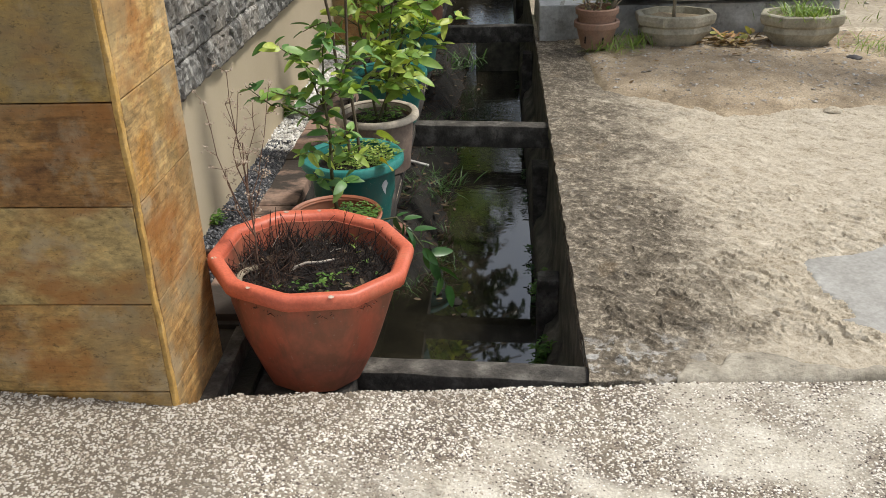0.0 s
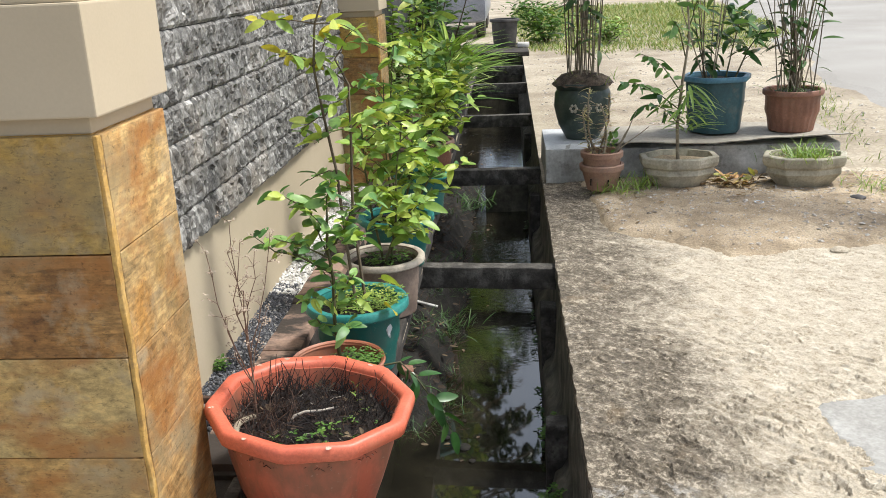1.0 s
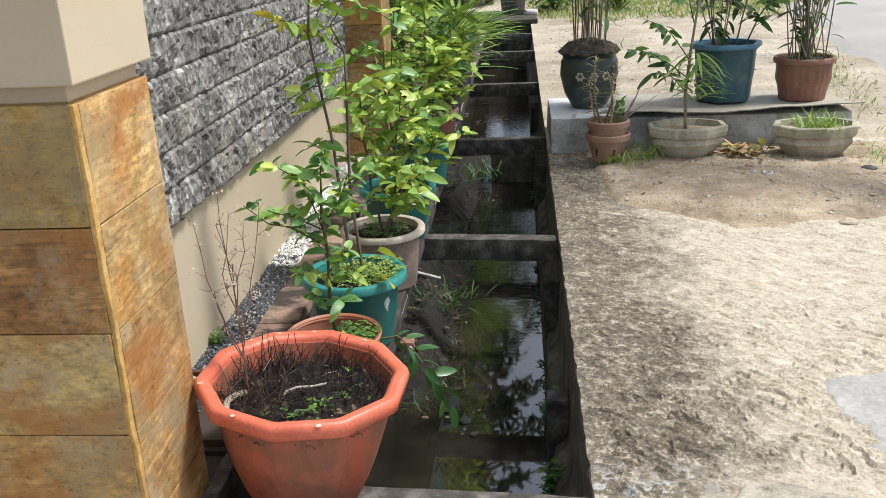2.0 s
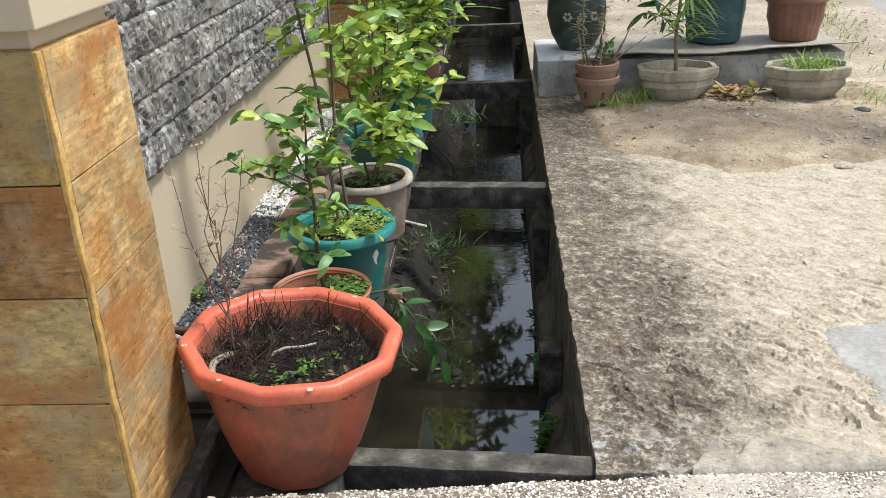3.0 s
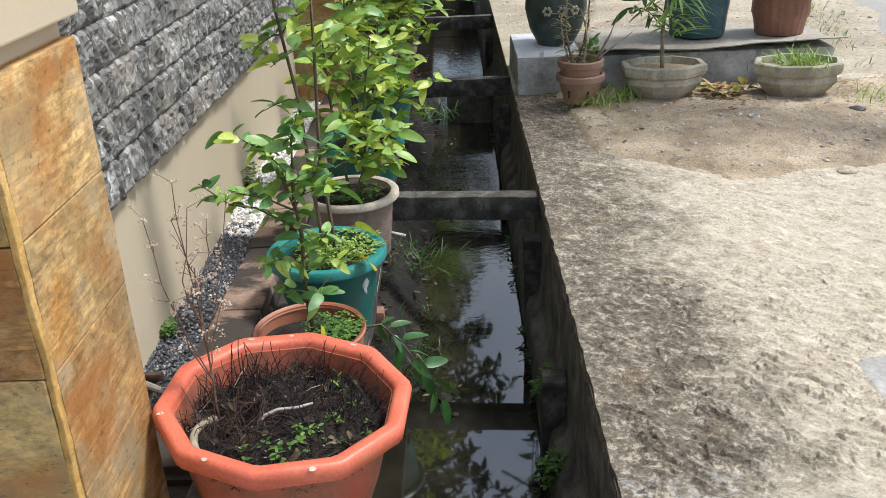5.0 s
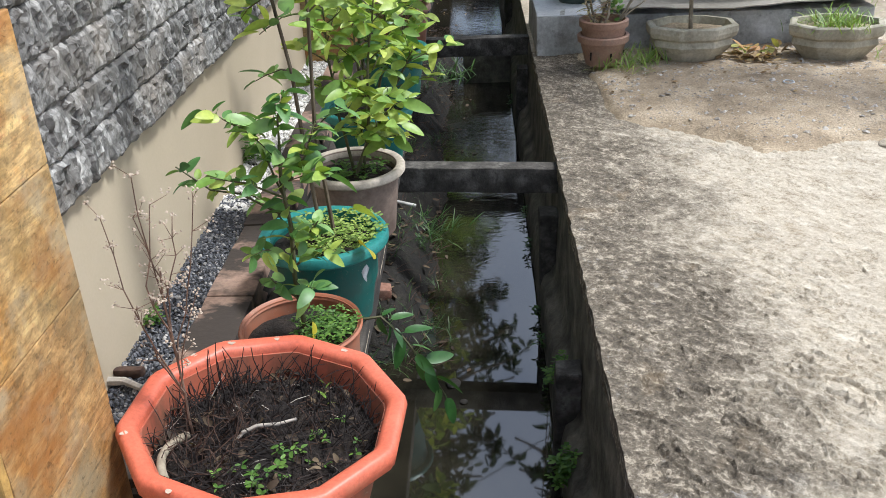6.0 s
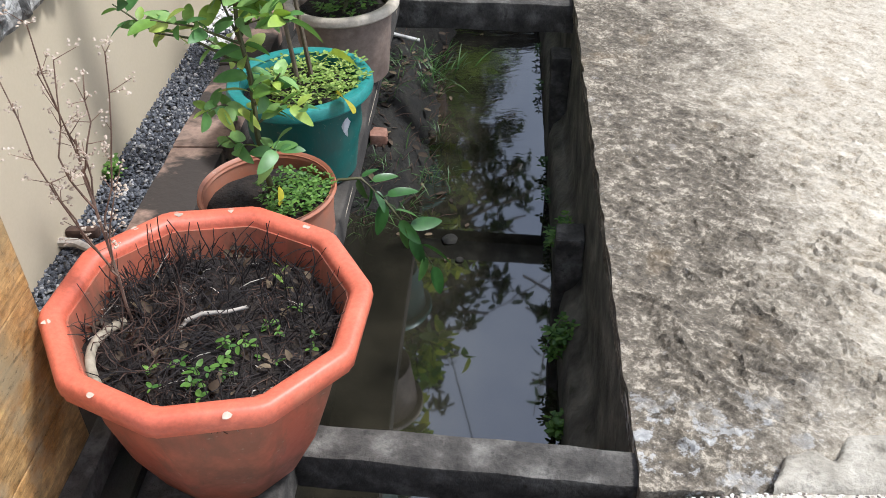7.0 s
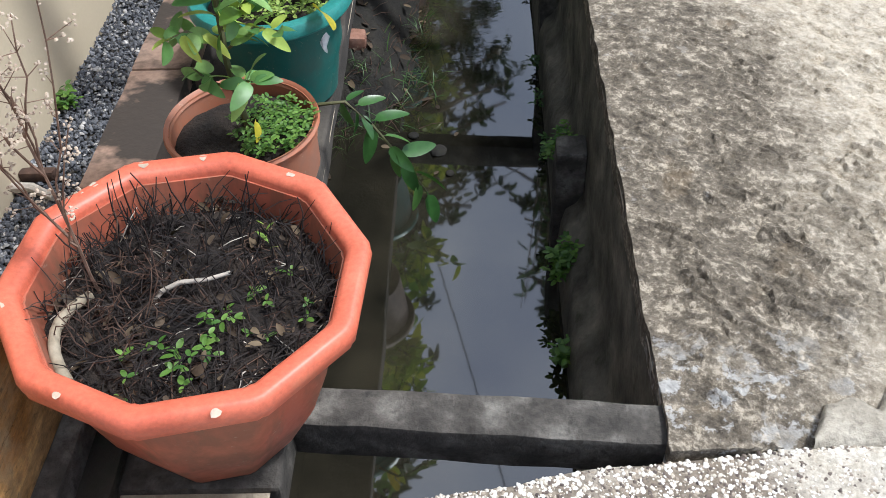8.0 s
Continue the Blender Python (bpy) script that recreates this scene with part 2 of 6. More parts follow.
litterstone_mat = worn("mixed_loose_stone", (0.16, 0.13, 0.10), (0.38, 0.34, 0.29), (0.68, 0.65, 0.60), 40, 120, 0.9)
chalk_mat = worn("white_limewash", (0.50, 0.52, 0.53), (0.62, 0.64, 0.65), (0.70, 0.72, 0.73), 6, 60, 0.8, 0.001, 0.4, (0.34, 0.35, 0.34), 0.5)
sheet_mat = worn("grey_weathered_board", (0.25, 0.225, 0.185), (0.33, 0.30, 0.25), (0.40, 0.37, 0.31), 3, 60, 0.9, 0.002, 0.5, (0.15, 0.13, 0.10), 0.5)
tray_mat = worn("cast_concrete_pot", (0.23, 0.21, 0.155), (0.37, 0.34, 0.26), (0.48, 0.445, 0.35), 6, 70, 0.9, 0.003, 0.6, (0.12, 0.11, 0.075), 0.6)
soil_mat = worn("dark_potting_soil", (0.008, 0.006, 0.005), (0.017, 0.012, 0.009), (0.042, 0.03, 0.022), 20, 120, 0.95, 0.01, 1.0)
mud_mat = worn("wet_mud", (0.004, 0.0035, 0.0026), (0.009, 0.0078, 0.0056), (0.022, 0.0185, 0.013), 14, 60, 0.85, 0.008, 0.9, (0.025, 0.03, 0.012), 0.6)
bark_mat = worn("brown_bark", (0.06, 0.045, 0.028), (0.11, 0.085, 0.055), (0.16, 0.13, 0.09), 12, 120, 0.85, 0.002, 0.6)
stem_mat = worn("green_brown_stem", (0.05, 0.055, 0.02), (0.085, 0.085, 0.035), (0.12, 0.11, 0.055), 14, 120, 0.7, 0.001, 0.5)
dead_mat = worn("dry_dead_stalk", (0.03, 0.016, 0.011), (0.065, 0.036, 0.025), (0.13, 0.082, 0.056), 18, 90, 0.9)
black_mat = worn("blackened_stubble", (0.008, 0.006, 0.006), (0.016, 0.012, 0.011), (0.04, 0.03, 0.025), 20, 90, 0.9)
fluff_mat = worn("pale_seed_fluff", (0.34, 0.26, 0.20), (0.43, 0.35, 0.27), (0.52, 0.44, 0.36), 30, 90, 0.95)
pale_wood_mat = worn("bleached_wood", (0.26, 0.23, 0.19), (0.40, 0.36, 0.31), (0.50, 0.46, 0.40), 18, 140, 0.85)
brick_mat = worn("broken_red_brick", (0.15, 0.075, 0.05), (0.25, 0.125, 0.085), (0.34, 0.20, 0.15), 15, 90, 0.9)
jar_mat = worn("dark_green_glaze", (0.018, 0.028, 0.022), (0.035, 0.055, 0.045), (0.07, 0.09, 0.075), 8, 60, 0.35, 0.001, 0.3, (0.11, 0.125, 0.10), 0.4)
iron_mat = worn("dark_plastic_pot", (0.03, 0.027, 0.026), (0.05, 0.045, 0.043), (0.085, 0.08, 0.075), 6, 60, 0.6)
clay_mat = worn("faded_clay_plastic", (0.22, 0.125, 0.085), (0.31, 0.185, 0.13), (0.38, 0.25, 0.185), 6, 80, 0.65, 0.001, 0.4, (0.24, 0.19, 0.15), 0.5)
brown_mat = worn("red_brown_plastic", (0.15, 0.068, 0.04), (0.21, 0.095, 0.058), (0.27, 0.135, 0.09), 6, 80, 0.55, 0.001, 0.3, (0.20, 0.14, 0.10), 0.4)
beige_mat = worn("dusty_beige_plastic", (0.14, 0.10, 0.078), (0.22, 0.165, 0.13), (0.32, 0.26, 0.21), 7, 60, 0.7, 0.001, 0.4, (0.15, 0.095, 0.07), 0.6)
rimbeige_mat = worn("chalky_rim", (0.30, 0.26, 0.20), (0.40, 0.35, 0.28), (0.48, 0.43, 0.36), 9, 80, 0.75)
blue_mat = worn("faded_blue_green_plastic", (0.016, 0.055, 0.068), (0.028, 0.082, 0.095), (0.06, 0.115, 0.12), 5, 60, 0.5, 0.001, 0.3, (0.14, 0.13, 0.11), 0.5)
bluerim_mat = worn("blue_plastic_rim", (0.045, 0.13, 0.20), (0.07, 0.18, 0.25), (0.13, 0.23, 0.28), 7, 60, 0.45)
cable_mat = worn("black_cable", (0.012, 0.012, 0.012), (0.02, 0.02, 0.02), (0.03, 0.03, 0.03), 20, 80, 0.6)
car_mat = worn("grey_blue_paint", (0.20, 0.21, 0.25), (0.25, 0.26, 0.30), (0.30, 0.31, 0.35), 2, 30, 0.35)
pipe_mat = worn("dirty_white_pipe", (0.30, 0.29, 0.27), (0.42, 0.41, 0.38), (0.52, 0.51, 0.48), 20, 90, 0.6)


def plastic(name, deep, mid, light, dust, rough=0.45):
    """Sun-faded garden plastic with dust and grime."""
    k = Nodes(name)
    c = k.ramp(k.noise(4, 4), (0.32, deep), (0.52, mid), (0.72, light))
    streak = k.noise(1.0, 6, 0.62, k.mapped((8, 8, 6)))
    c = k.mix(k.ramp(streak, (0.44, 0.0), (0.62, 0.7)), c, dust)
    c = k.mix(k.ramp(k.noise(1.0, 5, 0.7, k.mapped((26, 26, 5))), (0.52, 0.0), (0.66, 0.5)), c, dust)
    c = k.mix(k.ramp(k.noise(70, 3, 0.7), (0.64, 0.0), (0.72, 0.35)), c, (0.45, 0.36, 0.28))
    return k.done(c, k.ramp(streak, (0.4, rough), (0.7, 0.8)), k.noise(120, 3), 0.0008, 0.4)


orange_mat = plastic("faded_orange_plastic", (0.38, 0.092, 0.05), (0.46, 0.125, 0.07), (0.52, 0.165, 0.095), (0.15, 0.085, 0.05), 0.5)
orangerim_mat = worn("orange_plastic_rim", (0.45, 0.095, 0.05), (0.53, 0.12, 0.066), (0.59, 0.155, 0.09), 5, 130, 0.45, 0.0008, 0.3, (0.55, 0.24, 0.14), 0.35)
teal_mat = plastic("teal_plastic", (0.007, 0.10, 0.085), (0.012, 0.135, 0.115), (0.025, 0.17, 0.15), (0.05, 0.11, 0.09), 0.45)
tealrim_mat = worn("teal_plastic_rim", (0.014, 0.155, 0.14), (0.022, 0.19, 0.17), (0.04, 0.23, 0.21), 7, 100, 0.45, 0.0008, 0.3, (0.09, 0.23, 0.21), 0.4)
terra_mat = plastic("terracotta_plastic", (0.30, 0.095, 0.045), (0.38, 0.14, 0.075), (0.44, 0.19, 0.115), (0.30, 0.16, 0.11), 0.5)


def pebbles(name, rough, *stops, grime=0.0):
    k = Nodes(name)
    c = k.ramp(k.island(), *stops)
    c = k.mix(0.4, c, k.ramp(k.noise(160, 3), (0.3, 0.3), (0.7, 0.8)), "OVERLAY")
    # Browner towards -x: soiling plus the soft shade at the left, as colour.
    if grime:
        sep = k.n.new("ShaderNodeSeparateXYZ")
        k.l.new(k.pos, sep.inputs[0])
        ad = k.n.new("ShaderNodeMath")
        ad.operation = "MULTIPLY_ADD"
        ad.inputs[1].default_value = -0.28
        k.l.new(sep.outputs[0], ad.inputs[0])
        k.l.new(k.noise(3.4, 6, 0.7), ad.inputs[2])
        c = k.mix(k.ramp(ad.outputs[0], (0.53, 0.0), (0.62, grime)), c, (0.19, 0.155, 0.11))
    return k.done(c, rough, k.noise(300, 2), 0.0005, 0.4)


wash_mat = pebbles("washed_pebbles", 0.7, (0.0, (0.06, 0.045, 0.04)), (0.16, (0.13, 0.10, 0.08)), (0.30, (0.30, 0.25, 0.19)), (0.46, (0.52, 0.47, 0.385)), (0.66, (0.68, 0.64, 0.56)), (1.0, (0.82, 0.79, 0.72)), grime=0.4)
gravel_mat = pebbles("blue_grey_gravel", 0.6, (0.0, (0.028, 0.03, 0.038)), (0.45, (0.07, 0.075, 0.088)), (0.8, (0.13, 0.135, 0.15)), (0.93, (0.24, 0.235, 0.23)), (1.0, (0.45, 0.43, 0.41)))
whitegravel_mat = pebbles("white_gravel", 0.7, (0.0, (0.30, 0.29, 0.27)), (0.4, (0.60, 0.58, 0.54)), (1.0, (0.80, 0.79, 0.76)))


def shade_browned_cement():
    """White cement, browner towards -x: stain and dappled shade put into one colour."""
    k = Nodes("shade_browned_white_cement")
    laid = k.n.new("ShaderNodeAttribute")
    laid.attribute_name = "cement"
    # Bare bed between pebbles is dark: gap shadow and dirt put into colour.
    c = k.mix(laid.outputs["Fac"], k.ramp(k.noise(5, 6, 0.65), (0.36, (0.12, 0.095, 0.072)), (0.64, (0.26, 0.22, 0.165))), k.ramp(k.noise(9, 6, 0.65), (0.36, (0.40, 0.36, 0.29)), (0.62, (0.60, 0.56, 0.48))))
    c = k.mix(0.5, c, k.ramp(k.noise(140, 4, 0.7), (0.3, 0.15), (0.7, 0.9)), "OVERLAY")
    sep = k.n.new("ShaderNodeSeparateXYZ")
    k.l.new(k.pos, sep.inputs[0])
    ad = k.n.new("ShaderNodeMath")
    ad.operation = "MULTIPLY_ADD"
    ad.inputs[1].default_value = -0.28
    k.l.new(sep.outputs[0], ad.inputs[0])
    k.l.new(k.noise(3.4, 6, 0.7), ad.inputs[2])
    c = k.mix(k.ramp(ad.outputs[0], (0.53, 0.0), (0.66, 0.7)), c, (0.11, 0.088, 0.062))
    return k.done(c, 0.9, k.noise(120, 4, 0.65), 0.004, 0.8)


bedcement_mat = shade_browned_cement()


def leaf_mat(name, dark, mid, light, per_object=True, gloss=0.42):
    k = Nodes(name)
    r = k.each() if per_object else k.island()
    c = k.ramp(r, (0.0, dark), (0.5, mid), (1.0, light))
    c = k.mix(0.35, c, k.ramp(k.noise(55, 3), (0.3, 0.3), (0.7, 0.8)), "OVERLAY")
    m = k.done(c, gloss, k.noise(90, 3), 0.001, 0.3)
    t = k.n.new("ShaderNodeBsdfTranslucent")
    s = k.n.new("ShaderNodeMixShader")
    s.inputs[0].default_value = 0.22
    k.l.new(k.mix(1.0, c, (1.25, 1.2, 0.55), "MULTIPLY"), t.inputs[0])
    out = k.n["Material Output"]
    k.l.new(k.b.outputs[0], s.inputs[1])
    k.l.new(t.outputs[0], s.inputs[2])
    k.l.new(s.outputs[0], out.inputs[0])
    return m


lime_leaf = leaf_mat("lime_leaf", (0.07, 0.18, 0.05), (0.13, 0.275, 0.075), (0.25, 0.40, 0.12))
fresh_leaf = leaf_mat("yellow_green_leaf", (0.14, 0.26, 0.04), (0.28, 0.41, 0.075), (0.48, 0.55, 0.11))
yellow_leaf = leaf_mat("yellow_leaf", (0.42, 0.37, 0.03), (0.52, 0.46, 0.045), (0.58, 0.52, 0.09))
deep_leaf = leaf_mat("deep_green_leaf", (0.028, 0.085, 0.022), (0.045, 0.125, 0.03), (0.085, 0.18, 0.045), True, 0.3)
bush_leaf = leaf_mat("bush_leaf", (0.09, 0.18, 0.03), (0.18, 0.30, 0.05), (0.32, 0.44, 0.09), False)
# Darker copy of the bush leaf: deep shade put into its green.
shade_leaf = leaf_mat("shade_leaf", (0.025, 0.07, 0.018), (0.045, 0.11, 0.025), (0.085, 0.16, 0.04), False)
strap_leaf = leaf_mat("striped_strap_leaf", (0.11, 0.24, 0.045), (0.22, 0.38, 0.08), (0.42, 0.52, 0.16), False)
grass_leaf = leaf_mat("grass_blade", (0.12, 0.21, 0.035), (0.22, 0.33, 0.06), (0.36, 0.44, 0.12), False, 0.6)
herb_leaf = leaf_mat("small_herb_leaf", (0.045, 0.12, 0.02), (0.09, 0.19, 0.03), (0.15, 0.27, 0.05), False, 0.5)
litter_leaf = leaf_mat("dead_leaf_litter", (0.03, 0.022, 0.015), (0.08, 0.055, 0.035), (0.20, 0.15, 0.09), False, 0.8)


def water_surface():
    k = Nodes("murky_still_water")
    sep = k.n.new("ShaderNodeSeparateXYZ")
    k.l.new(k.pos, sep.inputs[0])
    far = k.n.new("ShaderNodeMapRange")
    far.inputs[1].default_value, far.inputs[2].default_value = 3.7, 5.8
    far.inputs[3].default_value, far.inputs[4].default_value = 0.0, 0.85
    k.l.new(sep.outputs[1], far.inputs[0])
    ripple = k.mix(far.outputs[0], k.ramp(k.noise(6.0, 2, 0.4, k.mapped((1.0, 2.2, 1))), (0.0, 0.46), (1.0, 0.54)), k.noise(14.0, 3, 0.5, k.mapped((1.0, 1.8, 1)), 1.0))
    m = k.done(k.ramp(k.noise(4.5, 6, 0.6), (0.35, (0.010, 0.0095, 0.007)), (0.7, (0.034, 0.030, 0.020))), 0.03, ripple, 0.012, 0.09)
    k.b.inputs["IOR"].default_value = 2.2
    k.b.inputs["Specular IOR Level"].default_value = 0.55
    return m


water_mat = water_surface()


# ---- makers ----
def link_mesh(name, verts, faces, material, parent=None, label="", smooth=None, mats=None, index=None):
    me = bpy.data.meshes.new(name)
    me.from_pydata(verts if isinstance(verts, list) else np.asarray(verts).tolist(), [], faces if isinstance(faces, list) else np.asarray(faces).tolist())
    for mm in (mats or [material]):
        me.materials.append(mm)
    if index is not None:
        me.polygons.foreach_set("material_index", index)
    if smooth is not None:
        me.polygons.foreach_set("use_smooth", [True] * len(me.polygons))
        me.set_sharp_from_angle(angle=radians(smooth))
    me.update()
    ob = new(name, me)
    if parent:
        ob.parent = parent
    if label:
        tagged(ob, label)
    return ob


def part(name, bm, material, parent=None, label="", smooth=None):
    me = bpy.data.meshes.new(name)
    bmesh.ops.recalc_face_normals(bm, faces=bm.faces)
    bm.to_mesh(me)
    bm.free()
    me.materials.append(material)
    if smooth is not None:
        me.polygons.foreach_set("use_smooth", [True] * len(me.polygons))
        me.set_sharp_from_angle(angle=radians(smooth))
    ob = new(name, me)
    if parent:
        ob.parent = parent
    if label:
        tagged(ob, label)
    return ob


def shared(name, me, m, parent=None, label=""):
    ob = new(name, me)
    if parent:
        ob.parent = parent
    ob.matrix_basis = m
    if label:
        tagged(ob, label)
    return ob


def box(x0, x1, y0, y1, z0, z1, bevel=0.0, cuts=0, rough=0.0, seed=0):
    """A block with bevelled, slightly uneven edges."""
    bm = bmesh.new()
    bmesh.ops.create_cube(bm, size=1.0)
    for v in bm.verts:
        v.co = Vector(((x0 + x1) / 2 + v.co.x * (x1 - x0), (y0 + y1) / 2 + v.co.y * (y1 - y0), (z0 + z1) / 2 + v.co.z * (z1 - z0)))
    if cuts:
        long = max((x1 - x0, 0), (y1 - y0, 1), (z1 - z0, 2))[1]
        es = [e for e in bm.edges if abs((e.verts[0].co - e.verts[1].co)[long]) > 1e-6]
        bmesh.ops.subdivide_edges(bm, edges=es, cuts=cuts)
    if bevel:
        es = [e for e in bm.edges if e.calc_face_angle(0) > 0.5]
        bmesh.ops.bevel(bm, geom=es, offset=bevel, segments=2, affect="EDGES", profile=0.6)
    if rough:
        for v in bm.verts:
            v.co += rough * (noise.noise_vector(v.co * 9 + Vector((seed, 0, 0))) + 0.5 * noise.noise_vector(v.co * 31 + Vector((0, seed, 0))))
    return bm


def ring_points(n, r, phase, soft):
    """Points of an n-sided outline with softened corners (n above 24: a circle)."""
    pts = []
    for i in range(n):
        a = phase + 2 * math.pi * i / n
        if n > 24:
            pts.append((r * math.cos(a), r * math.sin(a)))
            continue
        half = math.pi / n
        for s, d in ((-1, soft), (0, soft * 0.42), (1, soft)):
            aa = a + s * half * 2 * soft * 0.9
            edge = r * math.cos(half) / math.cos(((aa - phase + half) % (2 * half)) - half)
            pts.append(((edge - (0.004 * r if s == 0 else 0)) * math.cos(aa), (edge - (0.004 * r if s == 0 else 0)) * math.sin(aa)))
    return pts


def lathe(profile, n=40, phase=0.0, soft=0.10, close_top=False, wobble=0.0):
    """A turned or many-sided vessel from (radius, height) pairs, first pair at the bottom outside."""
    verts, faces = [], []
    ring = len(ring_points(n, 1.0, phase, soft))
    for r, z in profile:
        for x, y in ring_points(n, max(r, 1e-4), phase, soft):
            verts.append((x, y, z + wobble * math.sin(3 * math.atan2(y, x) + 1)))
    for k in range(len(profile) - 1):
        for i in range(ring):
            a, b = k * ring + i, k * ring + (i + 1) % ring
            faces.append((a, b, b + ring, a + ring))
    faces.append(tuple(reversed(range(ring))))
    last = (len(profile) - 1) * ring
    faces.append(tuple(range(last, last + ring)))
    return verts, faces


def tube(points, r0, r1, sides=6):
    """Vertices and faces of a tapered stem along points."""
    pts = [Vector(p) for p in points]
    verts, faces = [], []
    for i, p in enumerate(pts):
        d = (pts[min(i + 1, len(pts) - 1)] - pts[max(i - 1, 0)]).normalized()
        u = d.orthogonal().normalized()
        w = d.cross(u)
        r = r0 + (r1 - r0) * i / (len(pts) - 1)
        for k in range(sides):
            a = 2 * math.pi * k / sides
            verts.append(tuple(p + r * (math.cos(a) * u + math.sin(a) * w)))
    for i in range(len(pts) - 1):
        for k in range(sides):
            a, b = i * sides + k, i * sides + (k + 1) % sides
            faces.append((a, b, b + sides, a + sides))
    faces.append(tuple(range(sides))[::-1])
    faces.append(tuple(range((len(pts) - 1) * sides, len(pts) * sides)))
    return verts, faces


def merge(pieces):
    verts, faces = [], []
    for v, f in pieces:
        o = len(verts)
        verts.extend(v)
        faces.extend(tuple(i + o for i in q) for q in f)
    return verts, faces


def bend(a, b, sag=(0, 0, 0), n=6, jitter=0.0, rng=random):
    """Points from a to b with a bow."""
    a, b, s = Vector(a), Vector(b), Vector(sag)
    out = []
    for i in range(n + 1):
        u = i / n
        p = a.lerp(b, u) + s * 4 * u * (1 - u)
        if 0 < i < n and jitter:
            p += Vector((rng.uniform(-1, 1), rng.uniform(-1, 1), rng.uniform(-1, 1))) * jitter
        out.append(p)
    return out


def leaf_shape(length, width, droop, fold, blunt=0.9):
    """A leaf along +x, blade up: petiole, folded midrib and a pointed tip."""
    us = (0.0, 0.10, 0.17, 0.27, 0.40, 0.55, 0.70, 0.83, 0.93, 1.0)
    verts, faces = [], []
    for u in us:
        w = width * 0.5 * math.sin(math.pi * ((u - 0.08) / 0.92) ** blunt) ** 0.58 if 0.1 < u < 1 else 0.0015
        x, z = length * u, -droop * length * u * u
        verts += [(x, w, z + fold * w), (x, 0, z), (x, -w, z + fold * w)]
    for i in range(len(us) - 1):
        a = 3 * i
        faces += [(a, a + 1, a + 4, a + 3), (a + 1, a + 2, a + 5, a + 4)]
    return verts, faces


def leaf_mesh(name, length, width, droop, fold, material, blunt=0.9):
    me = bpy.data.meshes.new(name)
    v, f = leaf_shape(length, width, droop, fold, blunt)
    me.from_pydata(v, [], f)
    me.materials.append(material)
    me.polygons.foreach_set("use_smooth", [True] * len(me.polygons))
    return me


def leaf_pose(at, along, scale=1.0, spin=0.0):
    """Matrix of a leaf that starts at a point and points along a direction, its blade turned up."""
    x = Vector(along).normalized()
    z = (Vector((0, 0, 1)) - x * x.z)
    z = z.normalized() if z.length > 0.05 else x.orthogonal().normalized()
    y = z.cross(x)
    m = Matrix((x, y, z)).transposed().to_4x4()
    return Matrix.Translation(at) @ m @ Matrix.Rotation(spin, 4, "X") @ Matrix.Scale(scale, 4)


def joined_leaves(name, shape, poses, material, parent=None, label="", stuff=False):
    """Many leaves as one mesh."""
    base = np.array([(*p, 1.0) for p in shape[0]])
    verts, faces = [], []
    for i, m in enumerate(poses):
        verts.append((base @ np.array(m).T)[:, :3])
        o = i * len(base)
        faces.extend(tuple(k + o for k in q) for q in shape[1])
    ob = link_mesh(name, np.concatenate(verts), faces, material, parent, label)
    ob.data.polygons.foreach_set("use_smooth", [True] * len(ob.data.polygons))
    if stuff:
        tagged(ob, kind="stuff")
    return ob


def thing(name, at, label, category, group="", turn=0.0):
    ob = new(name)
    ob.empty_display_size = 0.05
    ob.location = at
    ob.rotation_euler = (0, 0, radians(turn))
    return tagged(ob, label, category, group)


def grid_sheet(xs, ys, height, skip=None):
    """A sheet over lines xs, ys with height(x, y) on arrays."""
    X, Y = np.meshgrid(np.asarray(xs, float), np.asarray(ys, float))
    Z = height(X, Y)
    verts = np.stack([X.ravel(), Y.ravel(), np.asarray(Z).ravel()], 1)
    nx, ny = len(xs), len(ys)
    i, j = np.meshgrid(np.arange(nx - 1), np.arange(ny - 1))
    a = (j * nx + i).ravel()
    faces = np.stack([a, a + 1, a + nx + 1, a + nx], 1)
    mid = verts[faces].mean(1)
    if skip is not None:
        keep = ~skip(mid[:, 0], mid[:, 1])
        faces, mid = faces[keep], mid[keep]
    return verts, faces, mid


PEBBLE_V = np.array([(1, 0, 0), (0.5, 0.87, 0), (-0.5, 0.87, 0), (-1, 0, 0), (-0.5, -0.87, 0), (0.5, -0.87, 0), (0.55, 0, 0.75), (-0.28, 0.48, 0.8), (-0.28, -0.48, 0.78)])
PEBBLE_F = np.array([(0, 1, 6, 6), (1, 2, 7, 7), (1, 7, 6, 6), (2, 3, 7, 7), (3, 4, 8, 8), (3, 8, 7, 7), (4, 5, 8, 8), (5, 0, 6, 6), (5, 6, 8, 8), (6, 7, 8, 8)])[:, :3]


